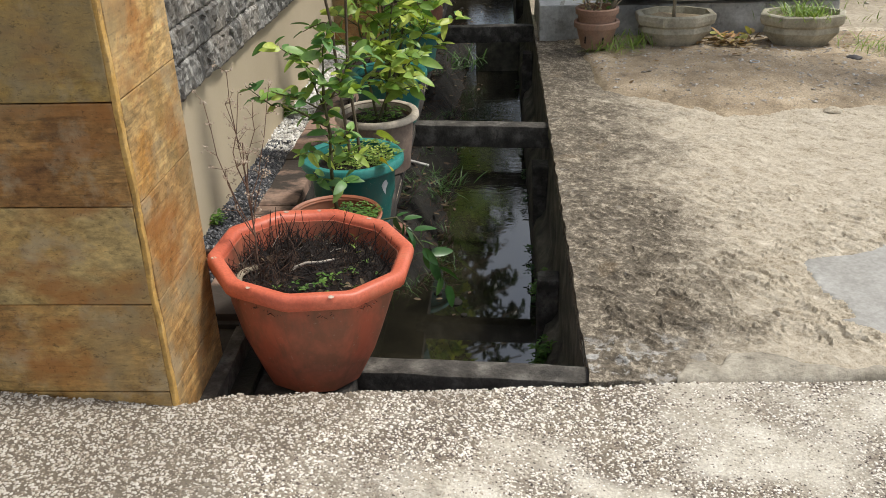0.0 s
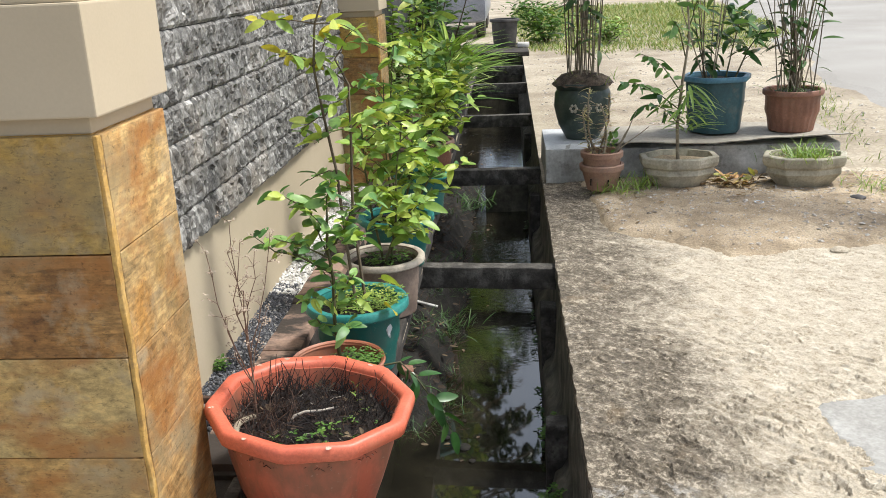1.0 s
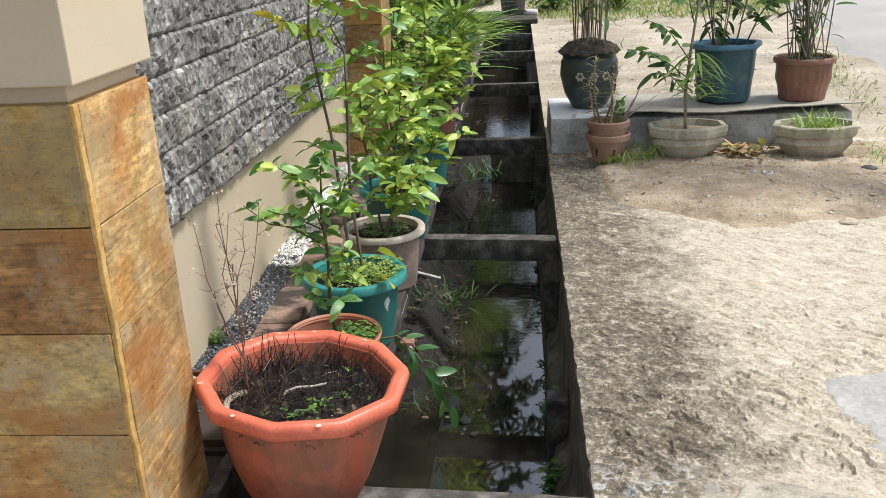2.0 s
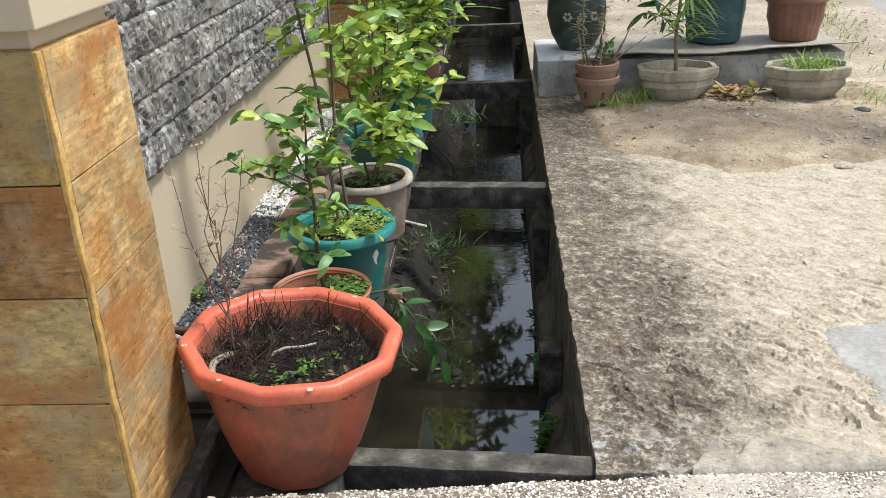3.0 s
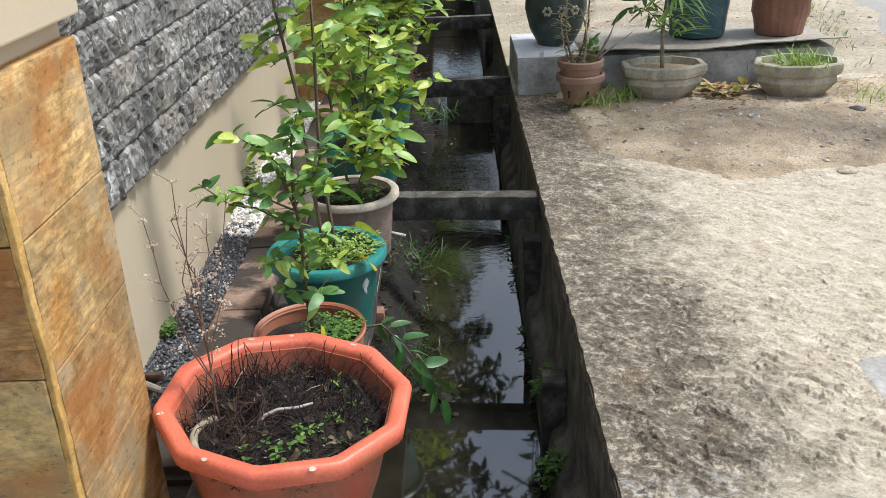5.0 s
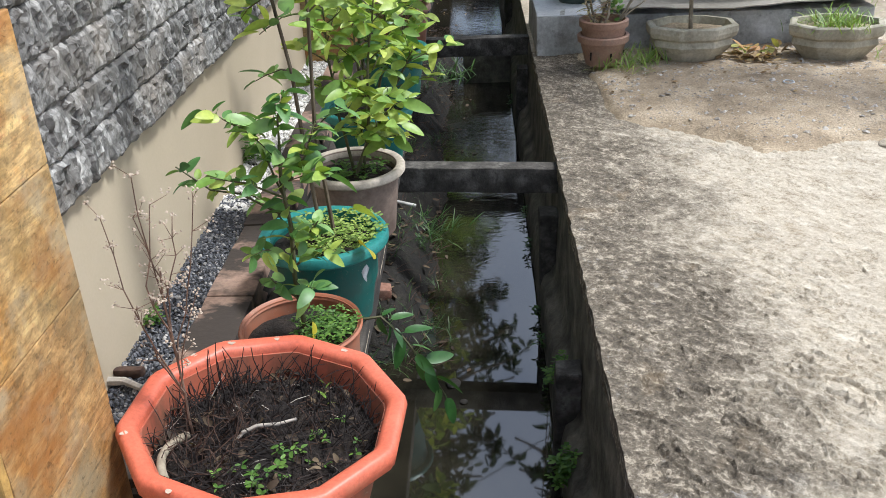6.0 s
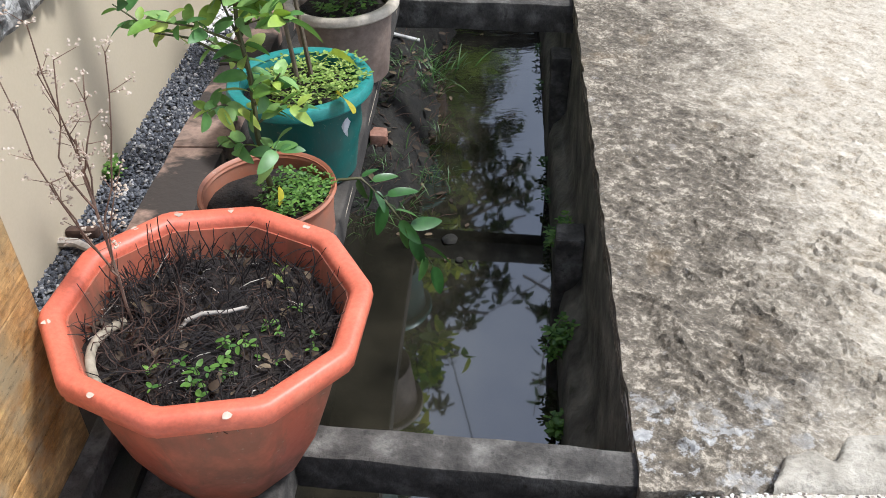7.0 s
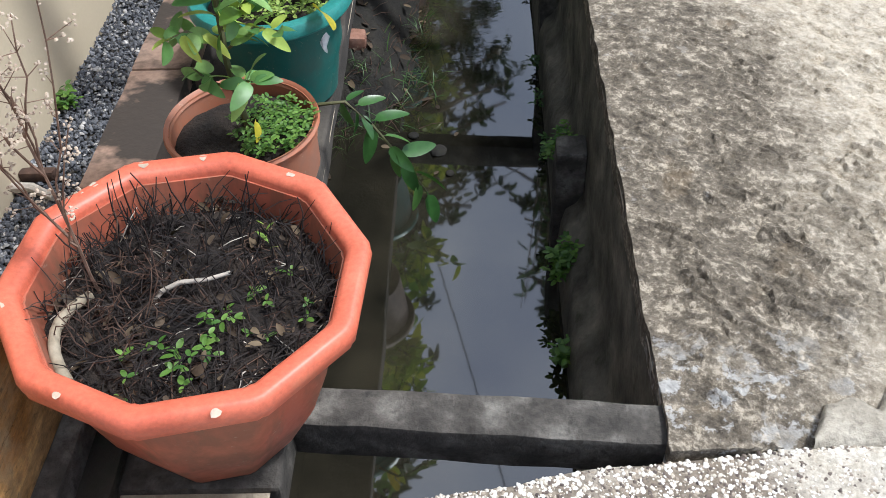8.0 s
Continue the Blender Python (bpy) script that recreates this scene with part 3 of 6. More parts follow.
def pebble_field(name, xs, ys, zs, sizes, flat, material, parent=None, label="", tilt=0.25, seed=1):
    """Thousands of half-sunk stones as one mesh."""
    rng = np.random.default_rng(seed)
    n = len(xs)
    ang = rng.uniform(0, 2 * np.pi, n)
    V = PEBBLE_V[None] * np.stack([sizes * rng.uniform(0.8, 1.25, n), sizes * rng.uniform(0.55, 0.95, n), sizes * flat * rng.uniform(0.7, 1.2, n)], 1)[:, None]
    V = V * (1 + rng.uniform(-0.12, 0.12, V.shape))
    V[:, :, 2] += V[:, :, 0] * rng.uniform(-tilt, tilt, n)[:, None] + V[:, :, 1] * rng.uniform(-tilt, tilt, n)[:, None]
    c, s = np.cos(ang)[:, None], np.sin(ang)[:, None]
    P = np.stack([V[:, :, 0] * c - V[:, :, 1] * s + xs[:, None], V[:, :, 0] * s + V[:, :, 1] * c + ys[:, None], V[:, :, 2] + zs[:, None]], 2)
    F = (PEBBLE_F[None] + (np.arange(n) * len(PEBBLE_V))[:, None, None]).reshape(-1, 3)
    ob = link_mesh(name, P.reshape(-1, 3), F, material, parent, label)
    return tagged(ob, kind="stuff")


cane_mat = worn("grey_brown_cane", (0.16, 0.13, 0.09), (0.27, 0.23, 0.165), (0.38, 0.33, 0.25), 20, 90, 0.85)
pile_leaf = leaf_mat("dry_fallen_leaf", (0.16, 0.10, 0.05), (0.30, 0.20, 0.10), (0.45, 0.36, 0.20), False, 0.8)

# Leaves of the overhanging crowns; their backlit darkness is put into the colour.
crown_leaf = leaf_mat("backlit_crown_leaf", (0.014, 0.03, 0.010), (0.024, 0.048, 0.014), (0.04, 0.07, 0.02), False)

spiny_leaf = leaf_mat("pale_pinkish_leaf", (0.22, 0.24, 0.09), (0.40, 0.37, 0.17), (0.52, 0.36, 0.27), False, 0.5)
mixed_leaf = leaf_mat("mixed_fallen_leaf", (0.22, 0.36, 0.07), (0.55, 0.44, 0.16), (0.58, 0.28, 0.16), False, 0.6)
fillet_mat = worn("pale_beige_cement", (0.22, 0.195, 0.15), (0.36, 0.325, 0.26), (0.46, 0.42, 0.345), 12, 90, 0.9, 0.006, 1.0, (0.10, 0.085, 0.065), 0.85)
verge_leaf = leaf_mat("dusty_verge_grass", (0.10, 0.17, 0.03), (0.20, 0.27, 0.07), (0.38, 0.36, 0.15), False, 0.7)
mound_mat = worn("matted_reddish_soil", (0.03, 0.022, 0.015), (0.075, 0.055, 0.036), (0.15, 0.11, 0.075), 25, 120, 0.95, 0.01, 1.0)
weed_mat = worn("brown_dry_weed", (0.10, 0.06, 0.042), (0.17, 0.105, 0.075), (0.26, 0.18, 0.13), 30, 90, 0.9)

# ---- large structure ----
WATER = -0.615
R_EDGE, L_EDGE = 0.325, -0.29


def ground_height(x, y):
    far = np.clip((y - 5.5) / 0.4, 0, 1)
    return -0.035 + far * 0.035 + far * 0.02 * (fbm(x * 1.3, y * 1.3, 5) - 0.5) * (y < 30)


gx = np.concatenate([[-400, -120, -40, -12, -5, -2.5, -0.95, L_EDGE, R_EDGE], np.arange(0.6, 8, 0.3), [9, 12, 20, 40, 120, 400]])
gy = np.concatenate([[-400, -120, -40, -12, -4, 0, 1.2], np.arange(1.7, 13.55, 0.3), [13.6], np.arange(13.9, 20, 0.5), [22, 28, 40, 80, 150, 400]])
v, f, _ = grid_sheet(gx, gy, ground_height, lambda x, y: (x > L_EDGE) & (x < R_EDGE) & (y > 1.2) & (y < 13.6))
ground = link_mesh("ground", v, f, ground_mat, smooth=60)
tagged(ground, "pale dusty earth around the garden", "ground", kind="structure")


# pebble-washed apron, tilted up towards the pillar
def apron_z(x):
    return np.interp(x, [-4.0, -1.2, -0.6, -0.07, 0.33, 0.8, 4.0], [0.30, 0.195, 0.125, 0.05, -0.002, -0.008, -0.03])


def apron_edge(x):
    return np.interp(x, [-4.0, -0.62, -0.5, -0.16, 0.33, 1.03, 4.0], [1.60, 1.66, 1.73, 1.82, 1.935, 1.995, 2.25]) + 0.012 * (vnoise(np.asarray(x) * 14, 3.0, 4) - 0.5)


ax = np.concatenate([np.arange(-4.0, -1.45, 0.08), np.arange(-1.4, 1.6, 0.04), np.arange(1.64, 4.05, 0.08)])
cols = []


def cement(x, y):
    """Where the cement still covers the pebbles, 0 to 1."""
    return np.clip((fbm(x * 5, y * 6, 77, 5) + 0.10 * np.clip(x, -1, 1) - 0.47) * 4.5, 0, 1)


for d in [0.0, 0.008] + [0.02 * k for k in range(1, 40)] + [0.84 + 0.08 * k for k in range(65)]:
    cols.append(np.stack([ax, apron_edge(ax) - d, apron_z(ax) - (0.006 if d == 0 else 0.001 if d < 0.02 else 0)], 1))
cols.insert(0, np.stack([ax, apron_edge(ax) - 0.004, apron_z(ax) - 0.11], 1))
n = len(ax)
verts = np.concatenate(cols)
faces = [(k * n + i, (k + 1) * n + i, (k + 1) * n + i + 1, k * n + i + 1) for k in range(len(cols) - 1) for i in range(n - 1)]
apron = link_mesh("pavement", verts, faces, bedcement_mat, smooth=40)
apron.data.attributes.new("cement", "FLOAT", "POINT").data.foreach_set("value", cement(verts[:, 0], verts[:, 1]))
tagged(apron, "pebble-washed concrete apron, stain and soft shade coloured in at left", "pavement", kind="structure")
rng = np.random.default_rng(3)
N = 98000
px, pd = rng.uniform(-1.3, 1.35, N), rng.uniform(0.003, 0.72, N)
py = apron_edge(px) - pd
pebble_field("washed_pebble", px, py, apron_z(px) - 0.0006 - 0.0013 * cement(px, py), 0.0021 + 0.0034 * rng.random(N) ** 1.6, 0.55, wash_mat, apron, "small pale pebbles set in cement", 0.15)


# rough slab beside the channel
def slab_z(x, y):
    a = radians(40)
    u, w = x * math.cos(a) - y * math.sin(a), x * math.sin(a) + y * math.cos(a)
    wob = fbm(x * 6, y * 6, 13)
    calm = np.clip((x - 0.30) / 0.10, 0.3, 1) - 0.6 * np.clip((y - 2.5 - 0.5 * (fbm(x * 2, y * 2, 61) - 0.5)) / 0.8, 0, 1) * np.clip((x - 0.30) / 0.10, 0.3, 1)
    z = 0.034 * (fbm(u * 2.4, w * 4, 21) - 0.5)
    # skins of mortar that overlap like shingles, each with a broken edge
    for ku, kw, warp, amp, lo, sd in ((6, 9, 4.2, 0.014, 0.40, 11), (13, 21, 3.6, 0.011, 0.38, 37), (27, 42, 3.2, 0.0085, 0.34, 53)):
        t = w * kw + warp * fbm(u * ku + wob, w * ku * 1.9 + wob * 2, sd, 4)
        fr = t - np.floor(t)
        some = np.clip((fbm(u * ku * 0.8, w * ku * 1.3, sd + 5, 3) - lo) * 7, 0, 1)
        z = z + amp * calm * some * (1 - fr) ** 1.6 * np.clip(fr / 0.06, 0, 1)
    z = z + 0.007 * (fbm(u * 38, w * 60, 28, 3) - 0.5) - 0.010
    lip = np.clip((y - 2.0 - 0.03 * x) / 0.10, 0, 1)
    smooth = np.clip((y - 2.06 - 0.02 * x - 0.06 * vnoise(x * 6, 0 * x, 2)) / 0.03, 0, 1)
    z = np.where(x > 0.5, smooth * z + (1 - smooth) * (0.004 - 0.022 * (1 - lip) ** 2), z)
    p = patch_mask(x, y)
    return z * (1 - p) + p * (-0.010 + 0.002 * fbm(x * 9, y * 9, 31))


def patch_mask(x, y):
    edge = 1.05 + 0.26 * (fbm(y * 7, x * 4, 41) - 0.45) + 0.35 * np.clip(2.34 - y, 0, 1) + 2.5 * np.clip(y - 2.62, 0, 1)
    return np.clip((x - edge) / 0.012, 0, 1) * (y > 2.17) * (y < 2.95)


sx = np.concatenate([[R_EDGE], np.arange(R_EDGE + 0.005, 1.5, 0.005), np.arange(1.51, 2.6, 0.018), np.arange(2.62, 3.4, 0.05)])
sy = np.concatenate([np.arange(0, 1.2, 0.005), np.arange(1.2, 2.4, 0.010), np.arange(2.4, 3.75, 0.022)])
X, Y = np.meshgrid(sx, sy)
front = 1.94 + 0.055 * (X - 0.33) + 0.012 * (vnoise(X * 9, 0 * X, 9) - 0.5)
Yw = front + Y
Xw = np.where(X < R_EDGE + 0.003, R_EDGE + 0.006 * (vnoise(Yw * 22, 0 * X, 6) - 0.5), X)
Z = slab_z(Xw, Yw)
nx, ny = len(sx), len(sy)
verts = np.stack([Xw.ravel(), Yw.ravel(), Z.ravel()], 1)
i, j = np.meshgrid(np.arange(nx - 1), np.arange(ny - 1))
a = (j * nx + i).ravel()
faces = np.stack([a, a + 1, a + nx + 1, a + nx], 1)
mid = verts[faces].mean(1)
index = (patch_mask(mid[:, 0], mid[:, 1]) > 0.5).astype(int)
low_f = verts[:nx] - np.array([0, 0.002, 0.09])
low_l = verts[::nx] - np.array([0.0, 0, 0.06])
b0 = len(verts)
skirt = [(b0 + k, b0 + k + 1, k + 1, k) for k in range(nx - 1)]
b1 = b0 + nx
skirt += [(b1 + k + 1, b1 + k, k * nx, (k + 1) * nx) for k in range(ny - 1)]
verts = np.concatenate([verts, low_f, low_l])
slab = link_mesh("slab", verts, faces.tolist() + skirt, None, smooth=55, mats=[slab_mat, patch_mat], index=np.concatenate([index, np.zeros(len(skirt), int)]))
tagged(slab, "rough weathered concrete slab stained dark beside the drain", "slab", kind="structure")


# lumpy cement fillet along the slab's foot
fx, fd = np.arange(0.54, 2.2, 0.008), np.array([-0.004, 0.0, 0.008, 0.03, 0.055, 0.075, 0.09, 0.10])
FX, FD = np.meshgrid(fx, fd)
width = (0.30 + 1.0 * np.clip((fbm(FX * 4, 0 * FX, 91) - 0.3) * 4, 0, 1)) * np.clip((FX - 0.53) / 0.05, 0.05, 1)
FY = 1.936 + 0.055 * (FX - 0.33) + 0.012 * (vnoise(FX * 9, 0 * FX, 9) - 0.5) + FD * width
FZ = 0.010 * (fbm(FX * 9, FD * 20, 95) - 0.35) + 0.010 * np.sin(np.clip(FD / 0.10, 0, 1) * math.pi) - 0.012 * (FD > 0.095) - np.where(FD < 0, 0.07, 0.0) - 0.010 * (FD < 0.004)
m = len(fx)
faces = [(r * m + c, r * m + c + 1, (r + 1) * m + c + 1, (r + 1) * m + c) for r in range(len(fd) - 1) for c in range(m - 1)]
tagged(link_mesh("trim_cement_fillet", np.stack([FX.ravel(), FY.ravel(), FZ.ravel()], 1), faces, fillet_mat, smooth=75), "pale lumpy cement fillet at the slab's foot", "cement fillet", kind="structure")


# sand washed over the back of the slab
def sand_z(x, y):
    edge = np.interp(x, [0.45, 0.58, 0.62, 0.85, 1.05, 1.12, 1.33, 1.77, 2.5, 3.4], [5.6, 5.2, 4.36, 4.21, 4.07, 3.88, 3.97, 4.03, 4.1, 4.2])
    d = y - edge + 0.14 * (fbm(x * 6, y * 6, 51) - 0.5)
    mound = 0.05 * np.exp(-((x - 1.45) / 0.6) ** 2 - ((y - 4.75) / 0.42) ** 2)
    side = np.clip((x - 0.50 - 0.30 * (fbm(x * 5, y * 7, 53) - 0.4)) / 0.16, 0, 1)
    return -0.035 + side * np.clip(d * 0.22, 0, 0.045) + mound + 0.020 * (fbm(x * 9, y * 9, 61) - 0.45) + 0.012 * (fbm(x * 34, y * 34, 7) - 0.4)


v, f, _ = grid_sheet(np.arange(0.45, 3.4, 0.02), np.arange(3.7, 5.62, 0.02), sand_z)
sand = link_mesh("sand", v, f, sand_mat, smooth=75)
tagged(sand, "brown sandy dirt washed over the slab", "sand", kind="structure")
rng = np.random.default_rng(8)
N = 6500
px, py = rng.uniform(0.5, 3.0, N), rng.uniform(3.8, 5.6, N)
pz = sand_z(px, py)
keep = pz > 0.004
pebble_field("loose_stone", px[keep], py[keep], pz[keep], rng.choice([0.003, 0.005, 0.009, 0.015], N, p=[0.46, 0.36, 0.14, 0.04])[keep], 0.5, litterstone_mat, sand, "scattered pale pebbles", 0.3, 4)

# drain channel
ys = np.arange(1.0, 13.7, 0.06)
prof = [(0.332, -0.045), (0.327, -0.09), (0.322, -0.25), (0.316, -0.40), (0.296, -0.435), (0.270, -0.455), (0.258, -0.50), (0.252, -0.62), (0.25, -0.9)]
verts, faces = [], []
for y in ys:
    for k, (x, z) in enumerate(prof):
        verts.append((x + 0.012 * (float(fbm(y * 4, z * 9, 71)) - 0.5) * (k > 0), y, z))
m = len(prof)
faces = [(r * m + k, r * m + k + 1, (r + 1) * m + k + 1, (r + 1) * m + k) for r in range(len(ys) - 1) for k in range(m - 1)]
o = len(verts)
for y in ys:
    verts += [(0.42, y, -0.045), (0.42, y, -0.9)]
faces += [(o + 2 * r, o + 2 * r + 2, o + 2 * r + 3, o + 2 * r + 1) for r in range(len(ys) - 1)]
faces += [(r * m, (r + 1) * m, o + 2 * r + 2, o + 2 * r) for r in range(len(ys) - 1)]
right_wall = link_mesh("wall_drain_east", verts, faces, channel_mat, smooth=60)
tagged(right_wall, "damp mossy concrete side of the open drain", "drain wall", kind="structure")
ledge = part("ledge_slab", box(-0.60, L_EDGE, 2.22, 13.6, -0.075, 0.0, 0.008, 90, 0.007), ledge_mat)
tagged(ledge, "dark stained concrete ledge that carries the pots", "ledge", kind="structure")
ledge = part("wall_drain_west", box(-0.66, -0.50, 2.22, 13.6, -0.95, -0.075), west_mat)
tagged(ledge, "stained concrete ledge along the drain, darkened against the sun", "drain wall", kind="structure")
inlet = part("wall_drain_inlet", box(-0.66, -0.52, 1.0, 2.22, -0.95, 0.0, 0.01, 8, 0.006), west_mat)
tagged(inlet, "stained concrete drain wall beside the pillar, darkened against the sun", "drain wall", kind="structure")


def bed_z(x, y):
    bank = np.clip((-0.10 + 0.20 * (fbm(y * 2.1, 0 * x + 3, 83) - 0.45) - x) / 0.2, 0, 1) * np.clip((y - 3.35) / 0.5, 0, 1) * np.clip((9 - y) / 1.5, 0.35, 1)
    return -0.74 + bank * 0.30 + 0.10 * (fbm(x * 7, y * 5, 81) - 0.5) + 0.05 * (fbm(x * 28, y * 28, 5, 3) - 0.45) - 0.06 * (y < 2.9)


v, f, _ = grid_sheet(np.arange(-0.6, 0.31, 0.02), np.arange(1.0, 13.7, 0.03), bed_z)
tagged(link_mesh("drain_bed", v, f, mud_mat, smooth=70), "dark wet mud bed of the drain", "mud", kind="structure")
v, f, _ = grid_sheet([-0.56, 0.30], [1.0, 4, 8, 13.6], lambda x, y: 0 * x + WATER)
tagged(link_mesh("water", v, f, water_mat), "still dark water reflecting sky and leaves", "water", kind="structure")
tagged(part("wall_drain_end", box(-0.6, 0.42, 13.6, 13.8, -0.95, 0.0, 0.01), channel_mat), "concrete end of the open drain", "drain wall", kind="structure")

# crossbeams
for k, (yc, top, h, skew) in enumerate(((2.03, -0.018, 0.09, -0.045), (4.075, -0.03, 0.105, -0.05), (6.14, -0.03, 0.11, 0), (8.42, -0.03, 0.11, 0), (10.6, -0.02, 0.12, 0), (12.4, -0.02, 0.12, 0))):
    b = box(-0.34 if k else -0.278, 0.335, -0.038, 0.038, -h, 0, 0.006, 9, 0.004, k * 3.1)
    for vv in b.verts:
        vv.co.y += skew * vv.co.x / 0.6
    beam = part("crossbeam", b, beam_mat, smooth=40)
    beam.location = (0, yc, top)
    tagged(beam, "weathered grey concrete strut across the drain" if k else "weathered grey strut across the drain under the orange pot", "strut", "struts across the drain")
    if 0 < k < 4:
        tagged(part("strut_foot", box(0.255, 0.322, yc - 0.15, yc - 0.06, -0.70, -0.19, 0.008, 2, 0.006, k), beam_mat, None), "square concrete stub at the drain wall", "block", "stubs at the drain wall")
tagged(part("strut_foot", box(0.236, 0.318, 2.975, 3.055, -0.66, -0.268, 0.008, 2, 0.006, 9), beam_mat), "square concrete stub at the drain wall", "block", "stubs at the drain wall")
tagged(part("sill_block", box(-0.08, 0.26, 7.15, 7.35, -0.8, -0.36, 0.012, 4, 0.008, 5), channel_mat), "dark concrete sill standing in the drain", "block")
tagged(part("drain_cover", box(-0.55, 0.42, 13.4, 14.9, 0.002, 0.07, 0.012, 4, 0.01, 2), ledge_mat), "worn concrete cover slab at the end of the drain", "slab")

# gravel strip and kerb at the wall foot
tagged(part("gravel_bed", box(-0.90, -0.60, 1.95, 10.5, -0.05, 0.045), ledge_mat), "bed under the gravel strip", "ground", kind="structure")
rng = np.random.default_rng(5)


def gravel(name, y0, y1, count, mat, label, sizes):
    x, y = rng.uniform(-0.875, -0.725, count), rng.uniform(y0, y1, count)
    z = 0.045 + rng.uniform(0, 0.014, count) + 0.008 * (fbm(x * 8, y * 8, 3) - 0.5)
    ob = pebble_field(name, x, y, z, rng.choice(sizes, count), 0.75, mat, None, label, 0.6, 6)
    return tagged(ob, label, "gravel")


gravel("grey_gravel", 2.0, 3.62, 9500, gravel_mat, "blue-grey gravel strip along the wall foot", [0.0035, 0.0048, 0.0065])
gravel("white_gravel", 3.5, 5.9, 4200, whitegravel_mat, "white gravel strip along the wall foot", [0.0065, 0.009, 0.013])
kerb = tagged(part("kerb", box(-0.725, -0.605, 2.12, 8.5, -0.02, 0.06), ledge_mat), "low pinkish kerb along the gravel, stain and plant shadow coloured dark", "kerb", kind="structure")
y, k = 2.14, 0
while y < 8.4:
    L = 0.34 + 0.16 * ((k * 37) % 11) / 11
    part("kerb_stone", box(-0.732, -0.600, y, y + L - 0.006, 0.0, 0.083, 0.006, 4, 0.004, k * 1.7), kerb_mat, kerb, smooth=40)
    y, k = y + L, k + 1
strip = part("trim_pillar_foot", box(-0.615, -0.575, 1.70, 2.18, -0.02, 0.055, 0.006, 6, 0.004), beam_mat)
tagged(strip, "thin cement fillet along the pillar foot", "trim", kind="structure")

# garden wall
wall = tagged(part("wall_garden", box(-1.08, -0.87, 1.9, 9.8, -0.3, 1.75), plaster_mat), "beige plastered garden wall with grey split-stone cladding above", "wall", kind="structure")
part("stone_backing", box(-0.869, -0.856, 1.95, 9.8, 0.545, 1.745), grout_mat, wall)
tagged(part("coping", box(-1.12, -0.80, 1.9, 9.8, 1.75, 1.83, 0.01), plaster_mat), "beige plaster coping on the garden wall", "coping", kind="structure")


def chipped(seed, L, H):
    """One split-faced stone: a rough front towards +x."""
    nu, nw = 27, 11
    rnd = random.Random(seed)
    chips = [(rnd.uniform(-0.01, L + 0.01), rnd.uniform(-0.01, H + 0.01), rnd.uniform(-0.35, 0.35), rnd.uniform(-0.45, 0.25), rnd.uniform(0.0, 0.016)) for _ in range(int(L * H / 0.00055))]
    verts, faces = [], []
    for r in range(nw):
        for c in range(nu):
            u, w = c / (nu - 1) * L, r / (nw - 1) * H
            rim = min(u, L - u) * 70
            rimw = min(w, H - w) * 90
            e = min(1, rim + 0.6) * min(1, rimw + 0.68)
            jw = 0.012 * (float(vnoise(u * 60 + seed, w * 60, seed)) - 0.5)
            q = min(chips, key=lambda q: ((u + jw - q[0] + 0.4 * (w - q[1])) * 1.7) ** 2 + (w - jw - q[1]) ** 2)
            d = q[4] + q[2] * (u - q[0]) + q[3] * (w - q[1])
            inner = 0 < c < nu - 1 and 0 < r < nw - 1
            verts.append((0.006 + e * (0.018 + 0.75 * max(-0.010, min(0.022, d))), u + (0.3 * jw if inner else 0), w + (0.3 * jw if inner else 0)))
    faces = [(r * nu + c, r * nu + c + 1, (r + 1) * nu + c + 1, (r + 1) * nu + c) for r in range(nw - 1) for c in range(nu - 1)]
    o = len(verts)
    edge = [c for c in range(nu)] + [r * nu + nu - 1 for r in range(1, nw)] + [(nw - 1) * nu + c for c in range(nu - 2, -1, -1)] + [r * nu for r in range(nw - 2, 0, -1)]
    for e in edge:
        verts.append((-0.004, verts[e][1], verts[e][2]))
    q = len(edge)
    faces += [(edge[(i + 1) % q], edge[i], o + i, o + (i + 1) % q) for i in range(q)]
    me = bpy.data.meshes.new("stone")
    me.from_pydata(verts, [], faces)
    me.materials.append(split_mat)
    return me


STONES = [[chipped(s * 11 + k, L - 0.001, 0.1045) for k in range(6)] for s, L in enumerate((0.19, 0.27, 0.36))]
rs = random.Random(21)
for course in range(11):
    z, y = 0.535 + course * 0.1065, 1.96 + rs.uniform(-0.1, 0)
    while y < 5.40:
        s = rs.choice((0, 1, 1, 2))
        L = (0.19, 0.27, 0.36)[s] + 0.003
        if y + L > 1.98:
            drop = -0.02 * (y - 2.6) / 2 if course == 0 else 0
            st = shared("stone", rs.choice(STONES[s]), Matrix.Translation((-0.866, y, z + min(0, drop) + rs.uniform(-0.001, 0.001))) @ Matrix.Diagonal((rs.uniform(0.92, 1.08), 1, 1 + max(0, -drop) * 9, 1)), wall)
        y += L


